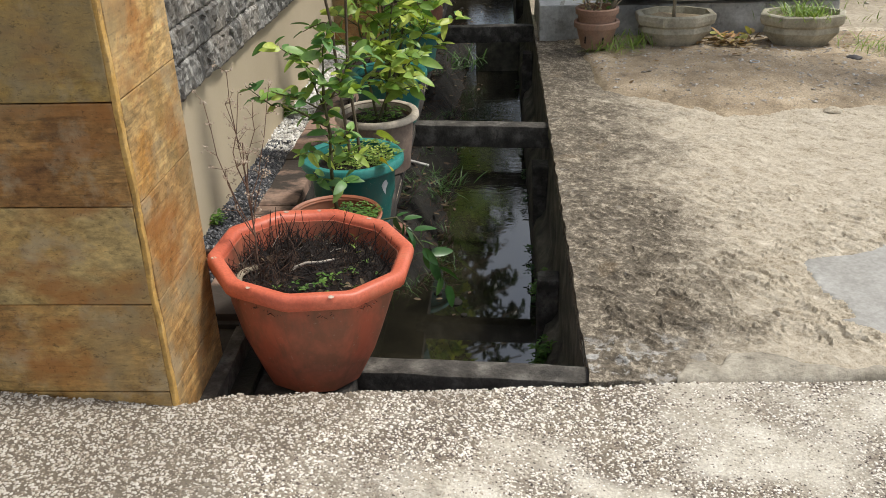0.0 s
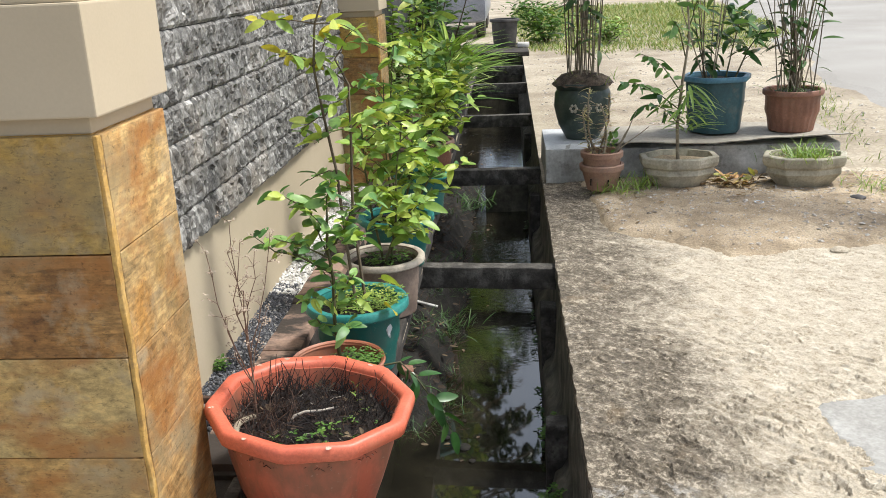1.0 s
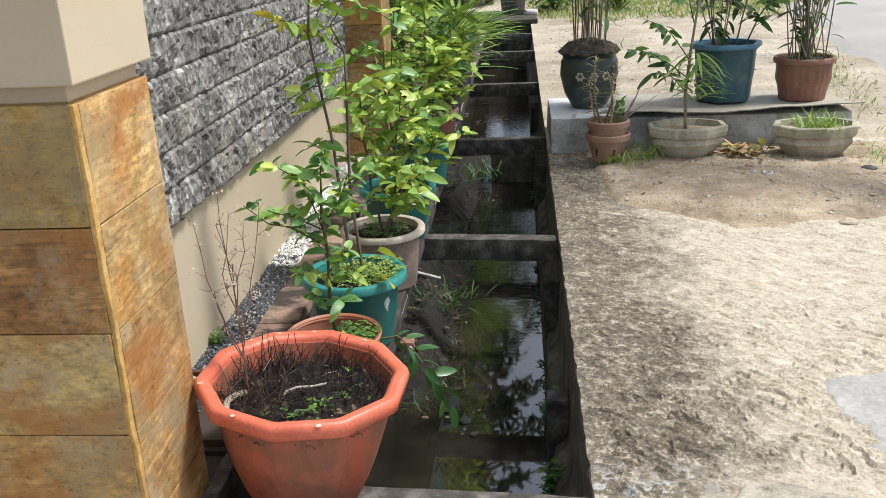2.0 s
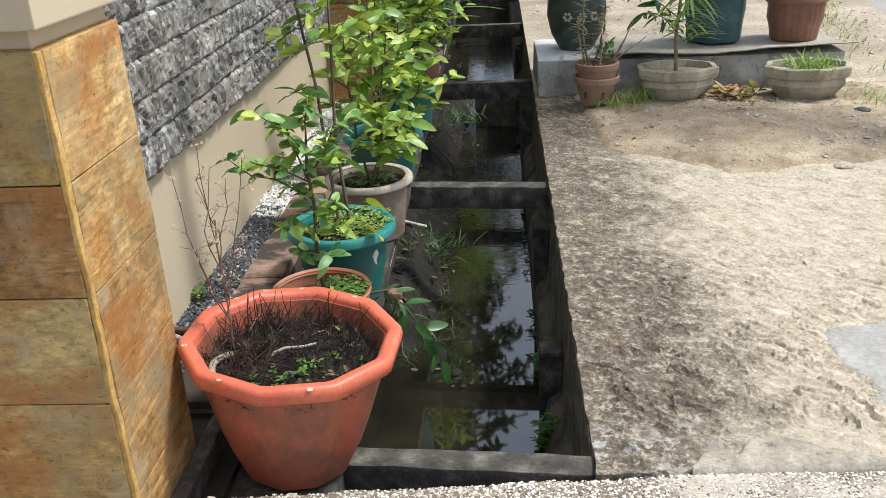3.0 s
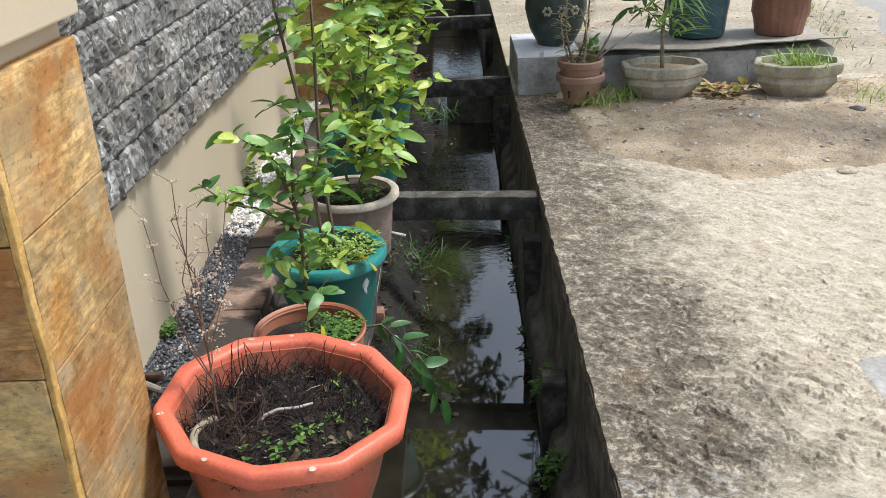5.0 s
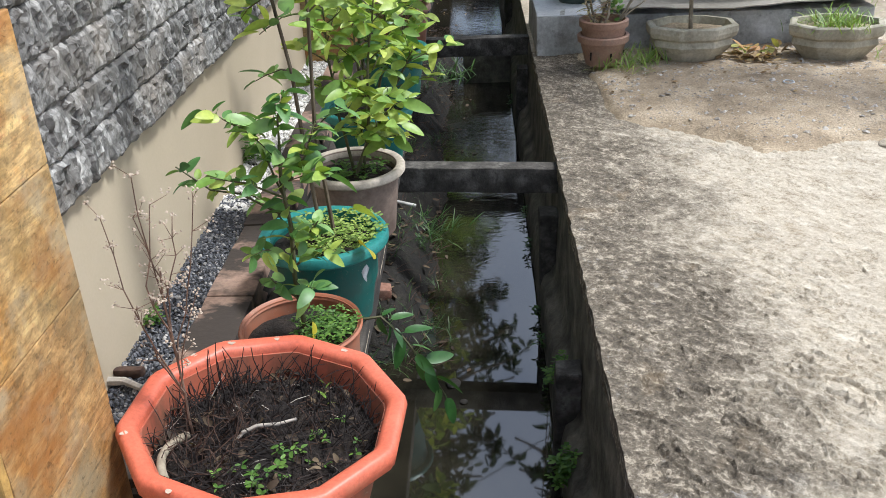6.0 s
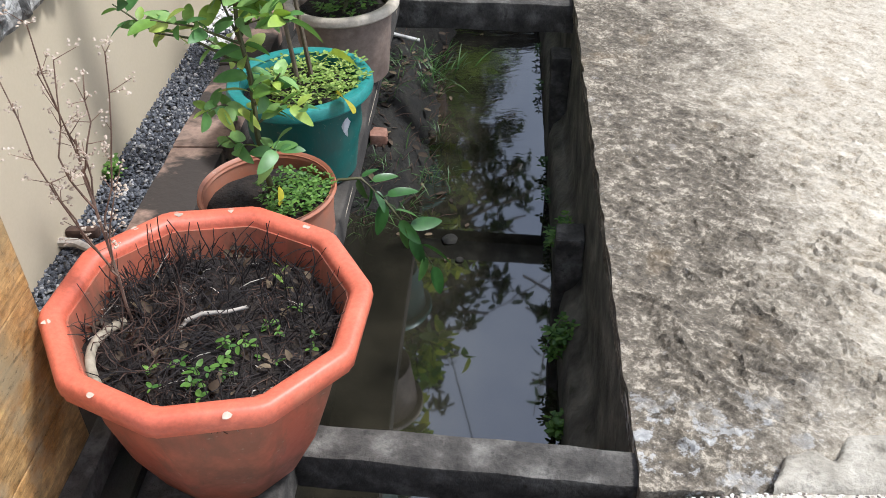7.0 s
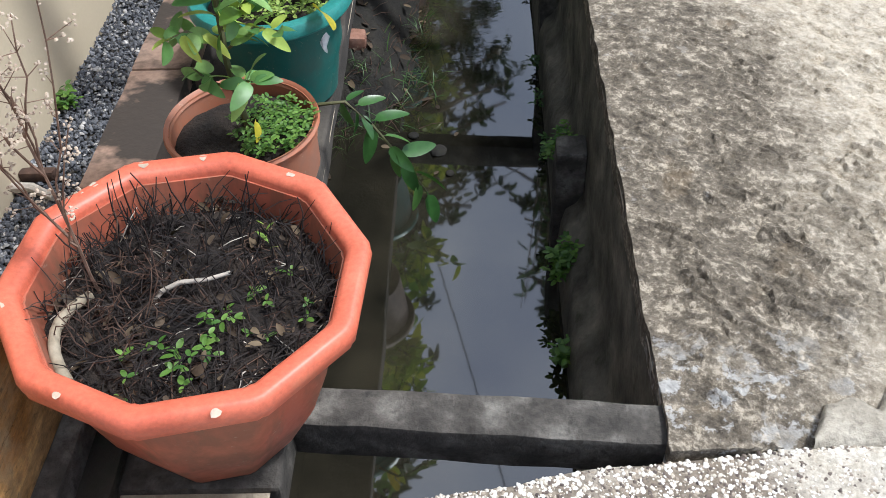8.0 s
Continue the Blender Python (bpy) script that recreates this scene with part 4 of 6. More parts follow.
# pillars
def pillar(name, y0, label):
    p = thing(name, (0, y0, 0), label, "pillar")
    depth, xr = 0.33, -0.613
    part("core", box(-1.20, xr - 0.02, 0.02, depth - 0.004, -0.3, 1.05), mortar_mat, p, "mortar core")
    tops = (-0.06, 0.166, 0.386, 0.609, 0.822, 1.05)
    for k in range(5):
        z0, z1 = tops[k] + 0.001, tops[k + 1] - 0.001
        cuts = ((-0.624, -1.02), (-1.024, -1.2))
        for a, b in cuts:
            part("tile", box(b, a, 0.0, 0.02, z0, z1, 0.0025, 0, 0.0012, k * 2.3), stone_mats[(3, 3, 2, 1, 0)[k]], p)
        part("tile", box(xr - 0.02, xr, 0.018, depth, z0, z1, 0.0025, 0, 0.0012, k * 4.1), side_mats[(1, 1, 1, 0, 0)[k]], p)
    part("corner_joint", box(-0.6245, xr - 0.001, 0.001, 0.0185, -0.05, 1.05, 0.003, 60, 0.0035, 3), mortar_mat, p, "yellow mortar joint down the corner")
    part("neck", box(-1.20, xr - 0.018, 0.018, depth - 0.01, 1.05, 1.083, 0.003), plaster_mat, p, "recessed beige plaster band")
    part("capital", box(-1.21, xr + 0.012, -0.014, depth + 0.008, 1.083, 1.283, 0.004), plaster_mat, p, "beige plaster block")
    part("shaft", box(-1.19, xr - 0.012, 0.012, depth - 0.012, 1.283, 2.0, 0.004), plaster_mat, p, "beige plaster shaft")
    return p


pillar("pillar", 1.657, "ochre sandstone-clad gate pillar with a beige plaster capital")
pillar("pillar", 5.36, "ochre sandstone-clad wall pillar behind the potted plants")

# platform behind the slab, road and verge
plat = part("platform", box(0.345, 2.12, 5.60, 6.32, -0.05, 0.195, 0.012, 12, 0.006, 4), white_mat, smooth=40)
tagged(plat, "low whitewashed concrete step, paint worn grey", "platform", kind="structure")
part("painted_top", box(0.349, 0.80, 5.606, 6.31, 0.1955, 0.199, 0.001), chalk_mat, plat, "fresh white paint")
v, f, _ = grid_sheet(np.linspace(0.72, 2.16, 30), np.linspace(5.53, 6.3, 8), lambda x, y: 0.204 + (0.014 + 0.045 * vnoise(x * 2.3, 0 * y, 3)) * np.clip((5.78 - y) / 0.2, 0, 1) + 0.006 * vnoise(x * 11, y * 9, 5))
low = v - np.array([0, 0, 0.006])
bw = 30
rimf = [(k, k + 1, len(v) + k + 1, len(v) + k) for k in range(bw - 1)] + [((r + 1) * bw - 1, (r + 2) * bw - 1, len(v) + (r + 2) * bw - 1, len(v) + (r + 1) * bw - 1) for r in range(7)]
tagged(link_mesh("cover_sheet", np.concatenate([v, low]), f.tolist() + (f[:, ::-1] + len(v)).tolist() + rimf, sheet_mat), "warped grey board lying on the step", "board")
rx = lambda y: 3.25 + 0.149 * (y - 9.3)
ROAD_Y = [2 + 0.35 * k for k in range(60)] + [30, 60, 150]
verts, faces = [], []
for y in ROAD_Y:
    e = rx(y) + 0.10 * math.sin(y * 1.7) + 0.06 * math.sin(y * 5.1)
    verts += [(e - 0.15, y, -0.035), (e + 0.3, y, 0.014), (e + 7, y + 0.4, 0.03)]
faces = [(3 * k + c, 3 * k + c + 1, 3 * k + c + 4, 3 * k + c + 3) for k in range(len(ROAD_Y) - 1) for c in (0, 1)]
tagged(link_mesh("road", verts, faces, road_mat), "pale grey asphalt road", "road", kind="structure")

# ---- things: pots ----
def soil_disc(r, z, n, phase, parent, mat=None, rough=0.012, seed=1):
    verts, faces = [(0, 0, z)], []
    rings = 7
    for k in range(1, rings + 1):
        for x, y in ring_points(n, r * k / rings, phase, 0.1):
            verts.append((x, y, z + rough * 2 * (float(fbm(x * 18 + seed, y * 18, seed)) - 0.5) - 0.01 * (k == rings)))
    m = (len(verts) - 1) // rings
    faces += [(0, 1 + i, 1 + (i + 1) % m) for i in range(m)]
    for k in range(rings - 1):
        for i in range(m):
            a, b = 1 + k * m + i, 1 + k * m + (i + 1) % m
            faces.append((a, b, b + m, a + m))
    return link_mesh("soil", verts, faces, mat or soil_mat, parent, smooth=80)


def round_pot(name, at, r, h, label, mat, rim_mat, rim=0.022, rim_h=0.03, base=0.72, soil=0.035, n=44, phase=0.0, ribs=0, group="", turn=0):
    """A pot: hollow body with a rolled rim, and soil."""
    p = thing(name, at, label, "plant pot", group, turn)
    inner = r - rim
    body = [(r * base * 0.93, 0), (r * base, 0.006), (r * base + (inner - r * base) * 0.5, h * 0.45), (inner, h - rim_h), (inner, h - 0.004), (inner - 0.006, h - 0.004), (inner - 0.008, h * 0.5), (r * base - 0.008, 0.02), (0.001, 0.02)]
    v, f = lathe(body, n, phase)
    if ribs:
        v = [(x * q, y * q, z) for x, y, z, q in ((x, y, z, 1 + (0.035 if math.sin(ribs * math.atan2(y, x)) > 0 and z < h * 0.82 and x * x + y * y > (inner * 0.6) ** 2 else 0)) for x, y, z in v)]
    link_mesh("body", v, f, mat, p, smooth=38)
    lip = [(inner - 0.004, h - rim_h), (r - 0.004, h - rim_h), (r, h - rim_h + 0.005), (r, h - 0.008), (r - 0.005, h - 0.001), (r - rim * 0.5, h + 0.001), (inner - 0.004, h - 0.003), (inner - 0.008, h - 0.012), (inner - 0.008, h - rim_h), (inner - 0.004, h - rim_h)]
    v, f = lathe(lip, n, phase)
    link_mesh("rim", v, f[:-2], rim_mat, p, smooth=38)
    soil_disc(inner - 0.008, h - soil, n, phase, p, seed=int(at[1] * 10))
    return p


POT_X = -0.395
# orange ten-sided pot on a paver
tagged(part("paver", box(-0.535, -0.275, 1.895, 2.165, -0.105, -0.022, 0.008, 2, 0.003), beam_mat), "grey concrete paver under the orange pot", "paver")
LEAN = 0.075
op = thing("orange_pot", (-0.386, 2.029, -0.012), "large faded orange ten-sided plastic pot, grimy below", "plant pot")
op.rotation_euler = (0, LEAN, 0)
ph = radians(-93.8)
H = 0.346
body = [(0.126, 0.0), (0.138, 0.006), (0.184, 0.11), (0.212, 0.21), (0.230, H - 0.038), (0.230, H - 0.02), (0.222, H - 0.02), (0.203, 0.21), (0.130, 0.015), (0.001, 0.015)]
v, f = lathe(body, 10, ph, 0.05)
link_mesh("body", v, f, orange_mat, op, smooth=30)
lip = [(0.227, H - 0.040), (0.257, H - 0.040), (0.263, H - 0.036), (0.266, H - 0.016), (0.264, H - 0.007), (0.259, H - 0.001), (0.253, H), (0.237, H - 0.002), (0.230, H - 0.006), (0.226, H - 0.013), (0.2222, H - 0.040), (0.227, H - 0.040)]
v, f = lathe(lip, 10, ph, 0.05)
link_mesh("rim", v, f[:-2], orangerim_mat, op, smooth=60)
soil_disc(0.218, 0.276, 10, ph, op, soil_mat, 0.026, 3)
# paint chips on the rim
rc = random.Random(4)
for ang, rr in ((-117, 0.245), (-70, 0.25), (60, 0.235), (118, 0.24), (96, 0.236), (137, 0.238), (-160, 0.243)):
    b = bmesh.new()
    bmesh.ops.create_circle(b, cap_ends=True, segments=9, radius=rc.uniform(0.005, 0.010))
    for vv in b.verts:
        vv.co *= rc.uniform(0.6, 1.2)
        vv.co.z = 0.0
    bmesh.ops.solidify(b, geom=b.faces, thickness=0.0003)
    c = part("paint_chip", b, fluff_mat, op, "pale worn chip")
    c.location = (rr * 0.975 * math.cos(radians(ang)), rr * 0.975 * math.sin(radians(ang)), H - 0.0002)

round_pot("terracotta_pot", (-0.393, 2.508, 0.0), 0.1425, 0.215, "terracotta-coloured plastic pot with weeds and a small lime tree", terra_mat, terra_mat, 0.005, 0.012, 0.74, 0.03)
round_pot("teal_pot", (-0.398, 2.915, 0.0), 0.175, 0.252, "teal plastic pot with a wide rolled rim, paint smeared", teal_mat, tealrim_mat, 0.028, 0.03, 0.66, 0.03)
smear = bmesh.new()
pts_ = [(0.014 * math.cos(a_) * (1 + 0.5 * math.sin(3 * a_)), 0.026 * math.sin(a_) * (1 + 0.3 * math.cos(5 * a_))) for a_ in [k_ * math.pi / 9 for k_ in range(18)]]
for x_, z_ in pts_:
    a_, r_ = radians(-40) + x_ / 0.148, 0.1405 + 0.16 * (z_ + 0.02) * 0.35
    smear.verts.new((-0.392 + r_ * math.cos(a_), 2.925 + r_ * math.sin(a_), 0.165 + z_))
smear.faces.new(smear.verts)
bmesh.ops.solidify(smear, geom=smear.faces, thickness=0.001)
tagged(part("paint_smear", smear, chalk_mat), "pale grey paint smear on the teal pot", "paint smear")
round_pot("beige_pot", (-0.380, 3.445, 0.0), 0.166, 0.235, "dusty beige plastic pot with a chalky rim", beige_mat, rimbeige_mat, 0.022, 0.026, 0.74, 0.03)
round_pot("teal_pot", (-0.398, 4.03, 0.0), 0.176, 0.24, "teal plastic pot half hidden by leaves", teal_mat, tealrim_mat, 0.026, 0.03, 0.68, 0.03)
round_pot("teal_pot", (-0.370, 4.93, 0.0), 0.165, 0.235, "teal plastic pot on the ledge, nearly hidden", teal_mat, tealrim_mat, 0.024, 0.03, 0.7, 0.03)
round_pot("clay_pot", (-0.385, 5.76, 0.0), 0.16, 0.255, "red-brown plastic pot on the ledge", brown_mat, clay_mat, 0.018, 0.03, 0.74, 0.03)
for y in (6.6, 7.4, 8.3):
    round_pot("clay_pot", (-0.40, y, 0.0), 0.165, 0.25, "dark grey plastic pot under overgrown leaves", iron_mat, iron_mat, 0.018, 0.03, 0.74, 0.03)

# right side
sp = thing("nested_pots", (0.66, 5.30, 0.022), "small faded clay pot standing inside another cracked one", "plant pot")
for r0, r1, z0, h, nm in ((0.085, 0.128, 0.0, 0.15, "outer_pot"), (0.098, 0.122, 0.10, 0.125, "inner_pot")):
    prof = [(r0, z0), (r1 - 0.012, z0 + h - 0.035), (r1, z0 + h - 0.033), (r1 + 0.002, z0 + h - 0.004), (r1 - 0.004, z0 + h), (r1 - 0.016, z0 + h), (r1 - 0.02, z0 + h - 0.05), (r0 - 0.01, z0 + 0.02), (0.001, z0 + 0.02)]
    v, f = lathe(prof, 40)
    link_mesh(nm, v, f, clay_mat, sp, smooth=38)
soil_disc(0.103, 0.195, 40, 0, sp, sand_mat)
for ang in (-75, -20, -130):
    c = part("crack", box(-0.004, 0.004, -0.002, 0.002, -0.02, 0.02, 0.001, 2, 0.004, ang), soil_mat, sp, "dark broken slot")
    c.location = (0.108 * math.cos(radians(ang)), 0.108 * math.sin(radians(ang)), 0.055)
    c.rotation_euler = (0, 0, radians(ang + 90))


def tray(at, rx_, label, ph_):
    t = thing("concrete_tray_pot", at, label, "plant pot", "concrete tray pots")
    prof = [(0.13, 0.0), (0.145, 0.012), (0.205, 0.085), (0.198, 0.115), (0.218, 0.128), (0.226, 0.150), (0.226, 0.178), (0.218, 0.184), (0.192, 0.184), (0.182, 0.15), (0.13, 0.03), (0.001, 0.03)]
    v, f = lathe(prof, 8, ph_, 0.03)
    link_mesh("body", [(x * rx_, y * 0.85, z) for x, y, z in v], f, tray_mat, t, smooth=16)
    s = soil_disc(0.185, 0.155, 8, ph_, t, sand_mat)
    s.scale = (rx_, 0.85, 1)
    return t


tray((1.115, 5.37, 0.012), 1.13, "eight-sided cast concrete tray pot, lichen grey", radians(22.5))
tray((1.815, 5.30, 0.012), 1.17, "eight-sided cast concrete tray pot full of grass", radians(8))

jar = thing("glazed_jar", (0.60, 5.97, 0.195), "round dark green glazed jar with relief flowers", "plant pot")
prof = [(0.095, 0), (0.105, 0.01), (0.155, 0.10), (0.183, 0.22), (0.178, 0.30), (0.165, 0.325), (0.172, 0.345), (0.19, 0.36), (0.186, 0.368), (0.165, 0.366), (0.158, 0.34), (0.10, 0.03), (0.001, 0.03)]
v, f = lathe(prof, 48, 0, 0.1, False, 0.004)
link_mesh("body", v, f, jar_mat, jar, smooth=40)
mound_v, mound_f = [(0, 0, 0.435)], []
for k in range(1, 7):
    for q in range(40):
        a_, r_ = q * math.pi / 20, 0.20 * k / 6
        lump = float(fbm(math.cos(a_) * r_ * 24 + 9, math.sin(a_) * r_ * 24, 5))
        mound_v.append((r_ * math.cos(a_), r_ * math.sin(a_), 0.435 - 0.075 * (k / 6) ** 2.5 + 0.05 * (lump - 0.5)))
mound_f = [(0, 1 + q, 1 + (q + 1) % 40) for q in range(40)] + [(1 + k * 40 + q, 1 + (k + 1) * 40 + q, 1 + (k + 1) * 40 + (q + 1) % 40, 1 + k * 40 + (q + 1) % 40) for k in range(5) for q in range(40)]
link_mesh("soil", mound_v, mound_f, mound_mat, jar, "mounded matted soil", 70)
for cx in (-112, -60, -85):
    for q in range(6):
        b = bmesh.new()
        bmesh.ops.create_icosphere(b, subdivisions=1, radius=0.014)
        ang = radians(cx)
        pos = Vector((0, 0, 0.22)) + Vector((math.cos(ang), math.sin(ang), 0)) * 0.182
        side = Vector((-math.sin(ang), math.cos(ang), 0))
        a2 = q * math.pi / 3
        for vv in b.verts:
            vv.co = Vector(vv.co) * 0.8
        d = part("petal", b, tray_mat, jar, "pale relief petal", 60)
        d.location = pos + side * 0.02 * math.cos(a2) + Vector((0, 0, 0.02 * math.sin(a2)))
        d.scale = (1, 1, 1)

round_pot("blue_pot", (1.45, 6.0, 0.215), 0.255, 0.36, "large blue-green six-sided plastic pot, faded", blue_mat, bluerim_mat, 0.032, 0.032, 0.76, 0.03, 6, radians(8))
round_pot("brown_pot", (1.93, 5.98, 0.208), 0.185, 0.265, "red-brown ribbed plastic pot holding reeds", brown_mat, brown_mat, 0.016, 0.035, 0.72, 0.02, 88, 0, 22)
round_pot("dark_pot", (0.07, 14.3, 0.07), 0.23, 0.42, "dark weathered pot on the cover slab", iron_mat, iron_mat, 0.03, 0.04, 0.74, 0.05)
tagged(part("pale_stone", box(0.26, 0.44, 14.05, 14.25, 0.07, 0.14, 0.03, 2, 0.012, 7), whitegravel_mat, smooth=50), "pale rounded stone on the cover slab", "stone")

# ---- plants ----
LM = {
    "lime": [leaf_mesh("leaf", 0.078, 0.037, 0.26, 0.25, lime_leaf, 0.8), leaf_mesh("leaf", 0.062, 0.033, 0.15, 0.35, lime_leaf, 0.8), leaf_mesh("leaf", 0.088, 0.040, 0.4, 0.2, lime_leaf, 0.8)],
    "fresh": [leaf_mesh("leaf", 0.082, 0.036, 0.25, 0.25, fresh_leaf, 0.8), leaf_mesh("leaf", 0.068, 0.031, 0.1, 0.35, fresh_leaf, 0.8), leaf_mesh("leaf", 0.096, 0.038, 0.4, 0.2, fresh_leaf, 0.75)],
    "yellow": [leaf_mesh("leaf", 0.082, 0.044, 0.3, 0.2, yellow_leaf)],
    "deep": [leaf_mesh("leaf", 0.078, 0.036, 0.15, 0.2, deep_leaf, 0.8), leaf_mesh("leaf", 0.062, 0.030, 0.3, 0.2, deep_leaf, 0.8)],
    "glossy": [leaf_mesh("leaf", 0.098, 0.036, 0.2, 0.2, deep_leaf, 0.75), leaf_mesh("leaf", 0.085, 0.030, 0.3, 0.25, deep_leaf, 0.75)],
    "long": [leaf_mesh("leaf", 0.115, 0.030, 0.3, 0.15, deep_leaf, 0.7), leaf_mesh("leaf", 0.10, 0.034, 0.2, 0.2, lime_leaf, 0.8)],
}


def put_leaf(kind, at, along, parent, rng, scale=1.0, spin=None):
    me = rng.choice(LM[kind])
    return shared("leaf", me, leaf_pose(at, along, scale * 0.84 * rng.uniform(0.7, 1.25), rng.uniform(-1.1, 1.1) if spin is None else spin), parent)


def twig_leaves(plant, pts, rng, kinds, count, scale=1.0, start=0.3, spread=0.9, rise=0.25):
    """Leaves set alternately along a twig."""
    for i in range(count):
        u = start + (1 - start) * (i + rng.uniform(0, 0.8)) / count
        q = min(u, 0.999) * (len(pts) - 1)
        p = pts[int(q)].lerp(pts[min(int(q) + 1, len(pts) - 1)], q - int(q))
        d = (pts[min(int(q) + 1, len(pts) - 1)] - pts[int(q)]).normalized()
        a = i * 2.4 + rng.uniform(-0.5, 0.5)
        side = Vector((math.cos(a), math.sin(a), rise + rng.uniform(-0.8, 0.55)))
        put_leaf(rng.choice(kinds), p, d * (1 - spread) + side * spread, plant, rng, scale)


def shrub(name, at, label, stems, kinds, seed, twigs=5, per=7, twig_len=0.14, leaf=1.0, r=0.006, wood=None, first=0.35, category="shrub"):
    """A potted shrub: stems given by their points above the base, side twigs, separate leaves."""
    rng = random.Random(seed)
    p = thing(name, at, label, category)
    for s in stems:
        pts = [Vector(q) for q in s]
        fine = []
        for a, b in zip(pts, pts[1:]):
            fine += [a.lerp(b, k / 3) + Vector((rng.uniform(-1, 1), rng.uniform(-1, 1), 0)) * 0.003 for k in range(3)]
        fine.append(pts[-1])
        v, f = tube(fine, r, r * 0.45)
        link_mesh("stem", v, f, wood or stem_mat, p, smooth=60)
        for k in range(twigs):
            u = first + (1 - first) * (k + rng.uniform(0, 0.7)) / twigs
            q = min(u, 0.99) * (len(fine) - 1)
            b0 = fine[int(q)].lerp(fine[int(q) + 1], q - int(q))
            a = k * 2.4 + rng.uniform(-0.6, 0.6)
            end = b0 + Vector((math.cos(a), math.sin(a), rng.uniform(0.25, 0.9))).normalized() * twig_len * rng.uniform(0.6, 1.3)
            tw = bend(b0, end, (0, 0, 0.01), 4, 0.004, rng)
            v, f = tube(tw, r * 0.4, r * 0.2, 5)
            link_mesh("twig", v, f, wood or stem_mat, p, smooth=60)
            twig_leaves(p, tw, rng, kinds, per, leaf)
        twig_leaves(p, fine[-3:], rng, kinds, 5, leaf, 0.1)
    return p


# lime tree in the terracotta pot
rng = random.Random(31)
lime = thing("lime_tree", (-0.386, 2.51, 0.185), "young lime tree with glossy green leaves in the terracotta pot", "small tree")
trunk = [Vector(q) for q in ((0.006, 0, -0.01), (0.0, -0.01, 0.07), (-0.004, -0.012, 0.16), (0.002, -0.01, 0.28), (-0.01, 0.0, 0.38), (-0.006, 0.01, 0.46))]
v, f = tube(trunk, 0.0075, 0.004)
link_mesh("stem", v, f, stem_mat, lime, smooth=60)
arms = [((0, -0.01, 0.30), (-0.10, 0.0, 0.355), (-0.16, -0.01, 0.37), (-0.226, -0.01, 0.425)), ((0, -0.01, 0.33), (-0.05, 0.03, 0.45), (-0.10, 0.05, 0.52)), ((-0.005, 0, 0.36), (0.05, 0.0, 0.44), (0.07, 0.03, 0.50)), ((-0.004, -0.01, 0.22), (0.04, -0.04, 0.27), (0.07, -0.05, 0.31)), ((0, -0.01, 0.10), (-0.03, -0.05, 0.15), (-0.045, -0.07, 0.19)), ((0, -0.01, 0.12), (0.03, -0.05, 0.15), (0.05, -0.07, 0.16)), ((-0.006, 0.01, 0.45), (0.0, 0.0, 0.52), (0.02, 0.0, 0.58)), ((0, 0, 0.34), (-0.07, -0.05, 0.40), (-0.13, -0.09, 0.43)), ((0, 0, 0.38), (0.06, -0.06, 0.42), (0.11, -0.09, 0.43)), ((0, 0, 0.26), (-0.05, 0.04, 0.31), (-0.10, 0.06, 0.33)), ((0, 0, 0.42), (-0.06, -0.02, 0.50), (-0.14, -0.02, 0.55)), ((0, 0, 0.18), (0.05, 0.0, 0.22), (0.10, 0.0, 0.21)), ((0, 0, 0.2), (-0.05, -0.04, 0.24), (-0.08, -0.07, 0.24))]
for k, a in enumerate(arms):
    pts = [Vector(q) for q in a]
    v, f = tube(pts, 0.003, 0.0015, 5)
    link_mesh("twig", v, f, stem_mat, lime, smooth=60)
    twig_leaves(lime, pts, rng, ("lime", "lime", "fresh"), (11, 22, 22, 15, 9, 9, 22, 18, 18, 12, 18, 12, 12)[k], 0.76, 0.3 if k else 0.5)
twig_leaves(lime, trunk[2:], rng, ("lime", "lime", "fresh"), 26, 0.85, 0.1)
put_leaf("yellow", Vector((0.03, -0.04, 0.06)), (0.3, -0.7, -0.5), lime, rng, 0.7)

# two tall thin citrus in the teal pot
cit = thing("citrus_sapling", (-0.392, 2.925, 0.21), "two tall sparse citrus saplings in the teal pot", "small tree")
rng = random.Random(5)
SA = [Vector(q) for q in ((-0.01, 0, -0.01), (-0.03, 0, 0.25), (-0.04, -0.01, 0.48), (-0.065, -0.02, 0.66), (-0.085, -0.02, 0.82), (-0.07, -0.02, 0.95), (-0.03, -0.02, 1.05))]
SB = [Vector(q) for q in ((0.02, 0.02, -0.01), (-0.0, 0, 0.32), (0.014, 0, 0.62), (0.018, 0, 0.76), (-0.02, 0, 0.84))]
for s in (SA, SB):
    v, f = tube(s, 0.0065, 0.003)
    link_mesh("stem", v, f, bark_mat, cit, smooth=60)
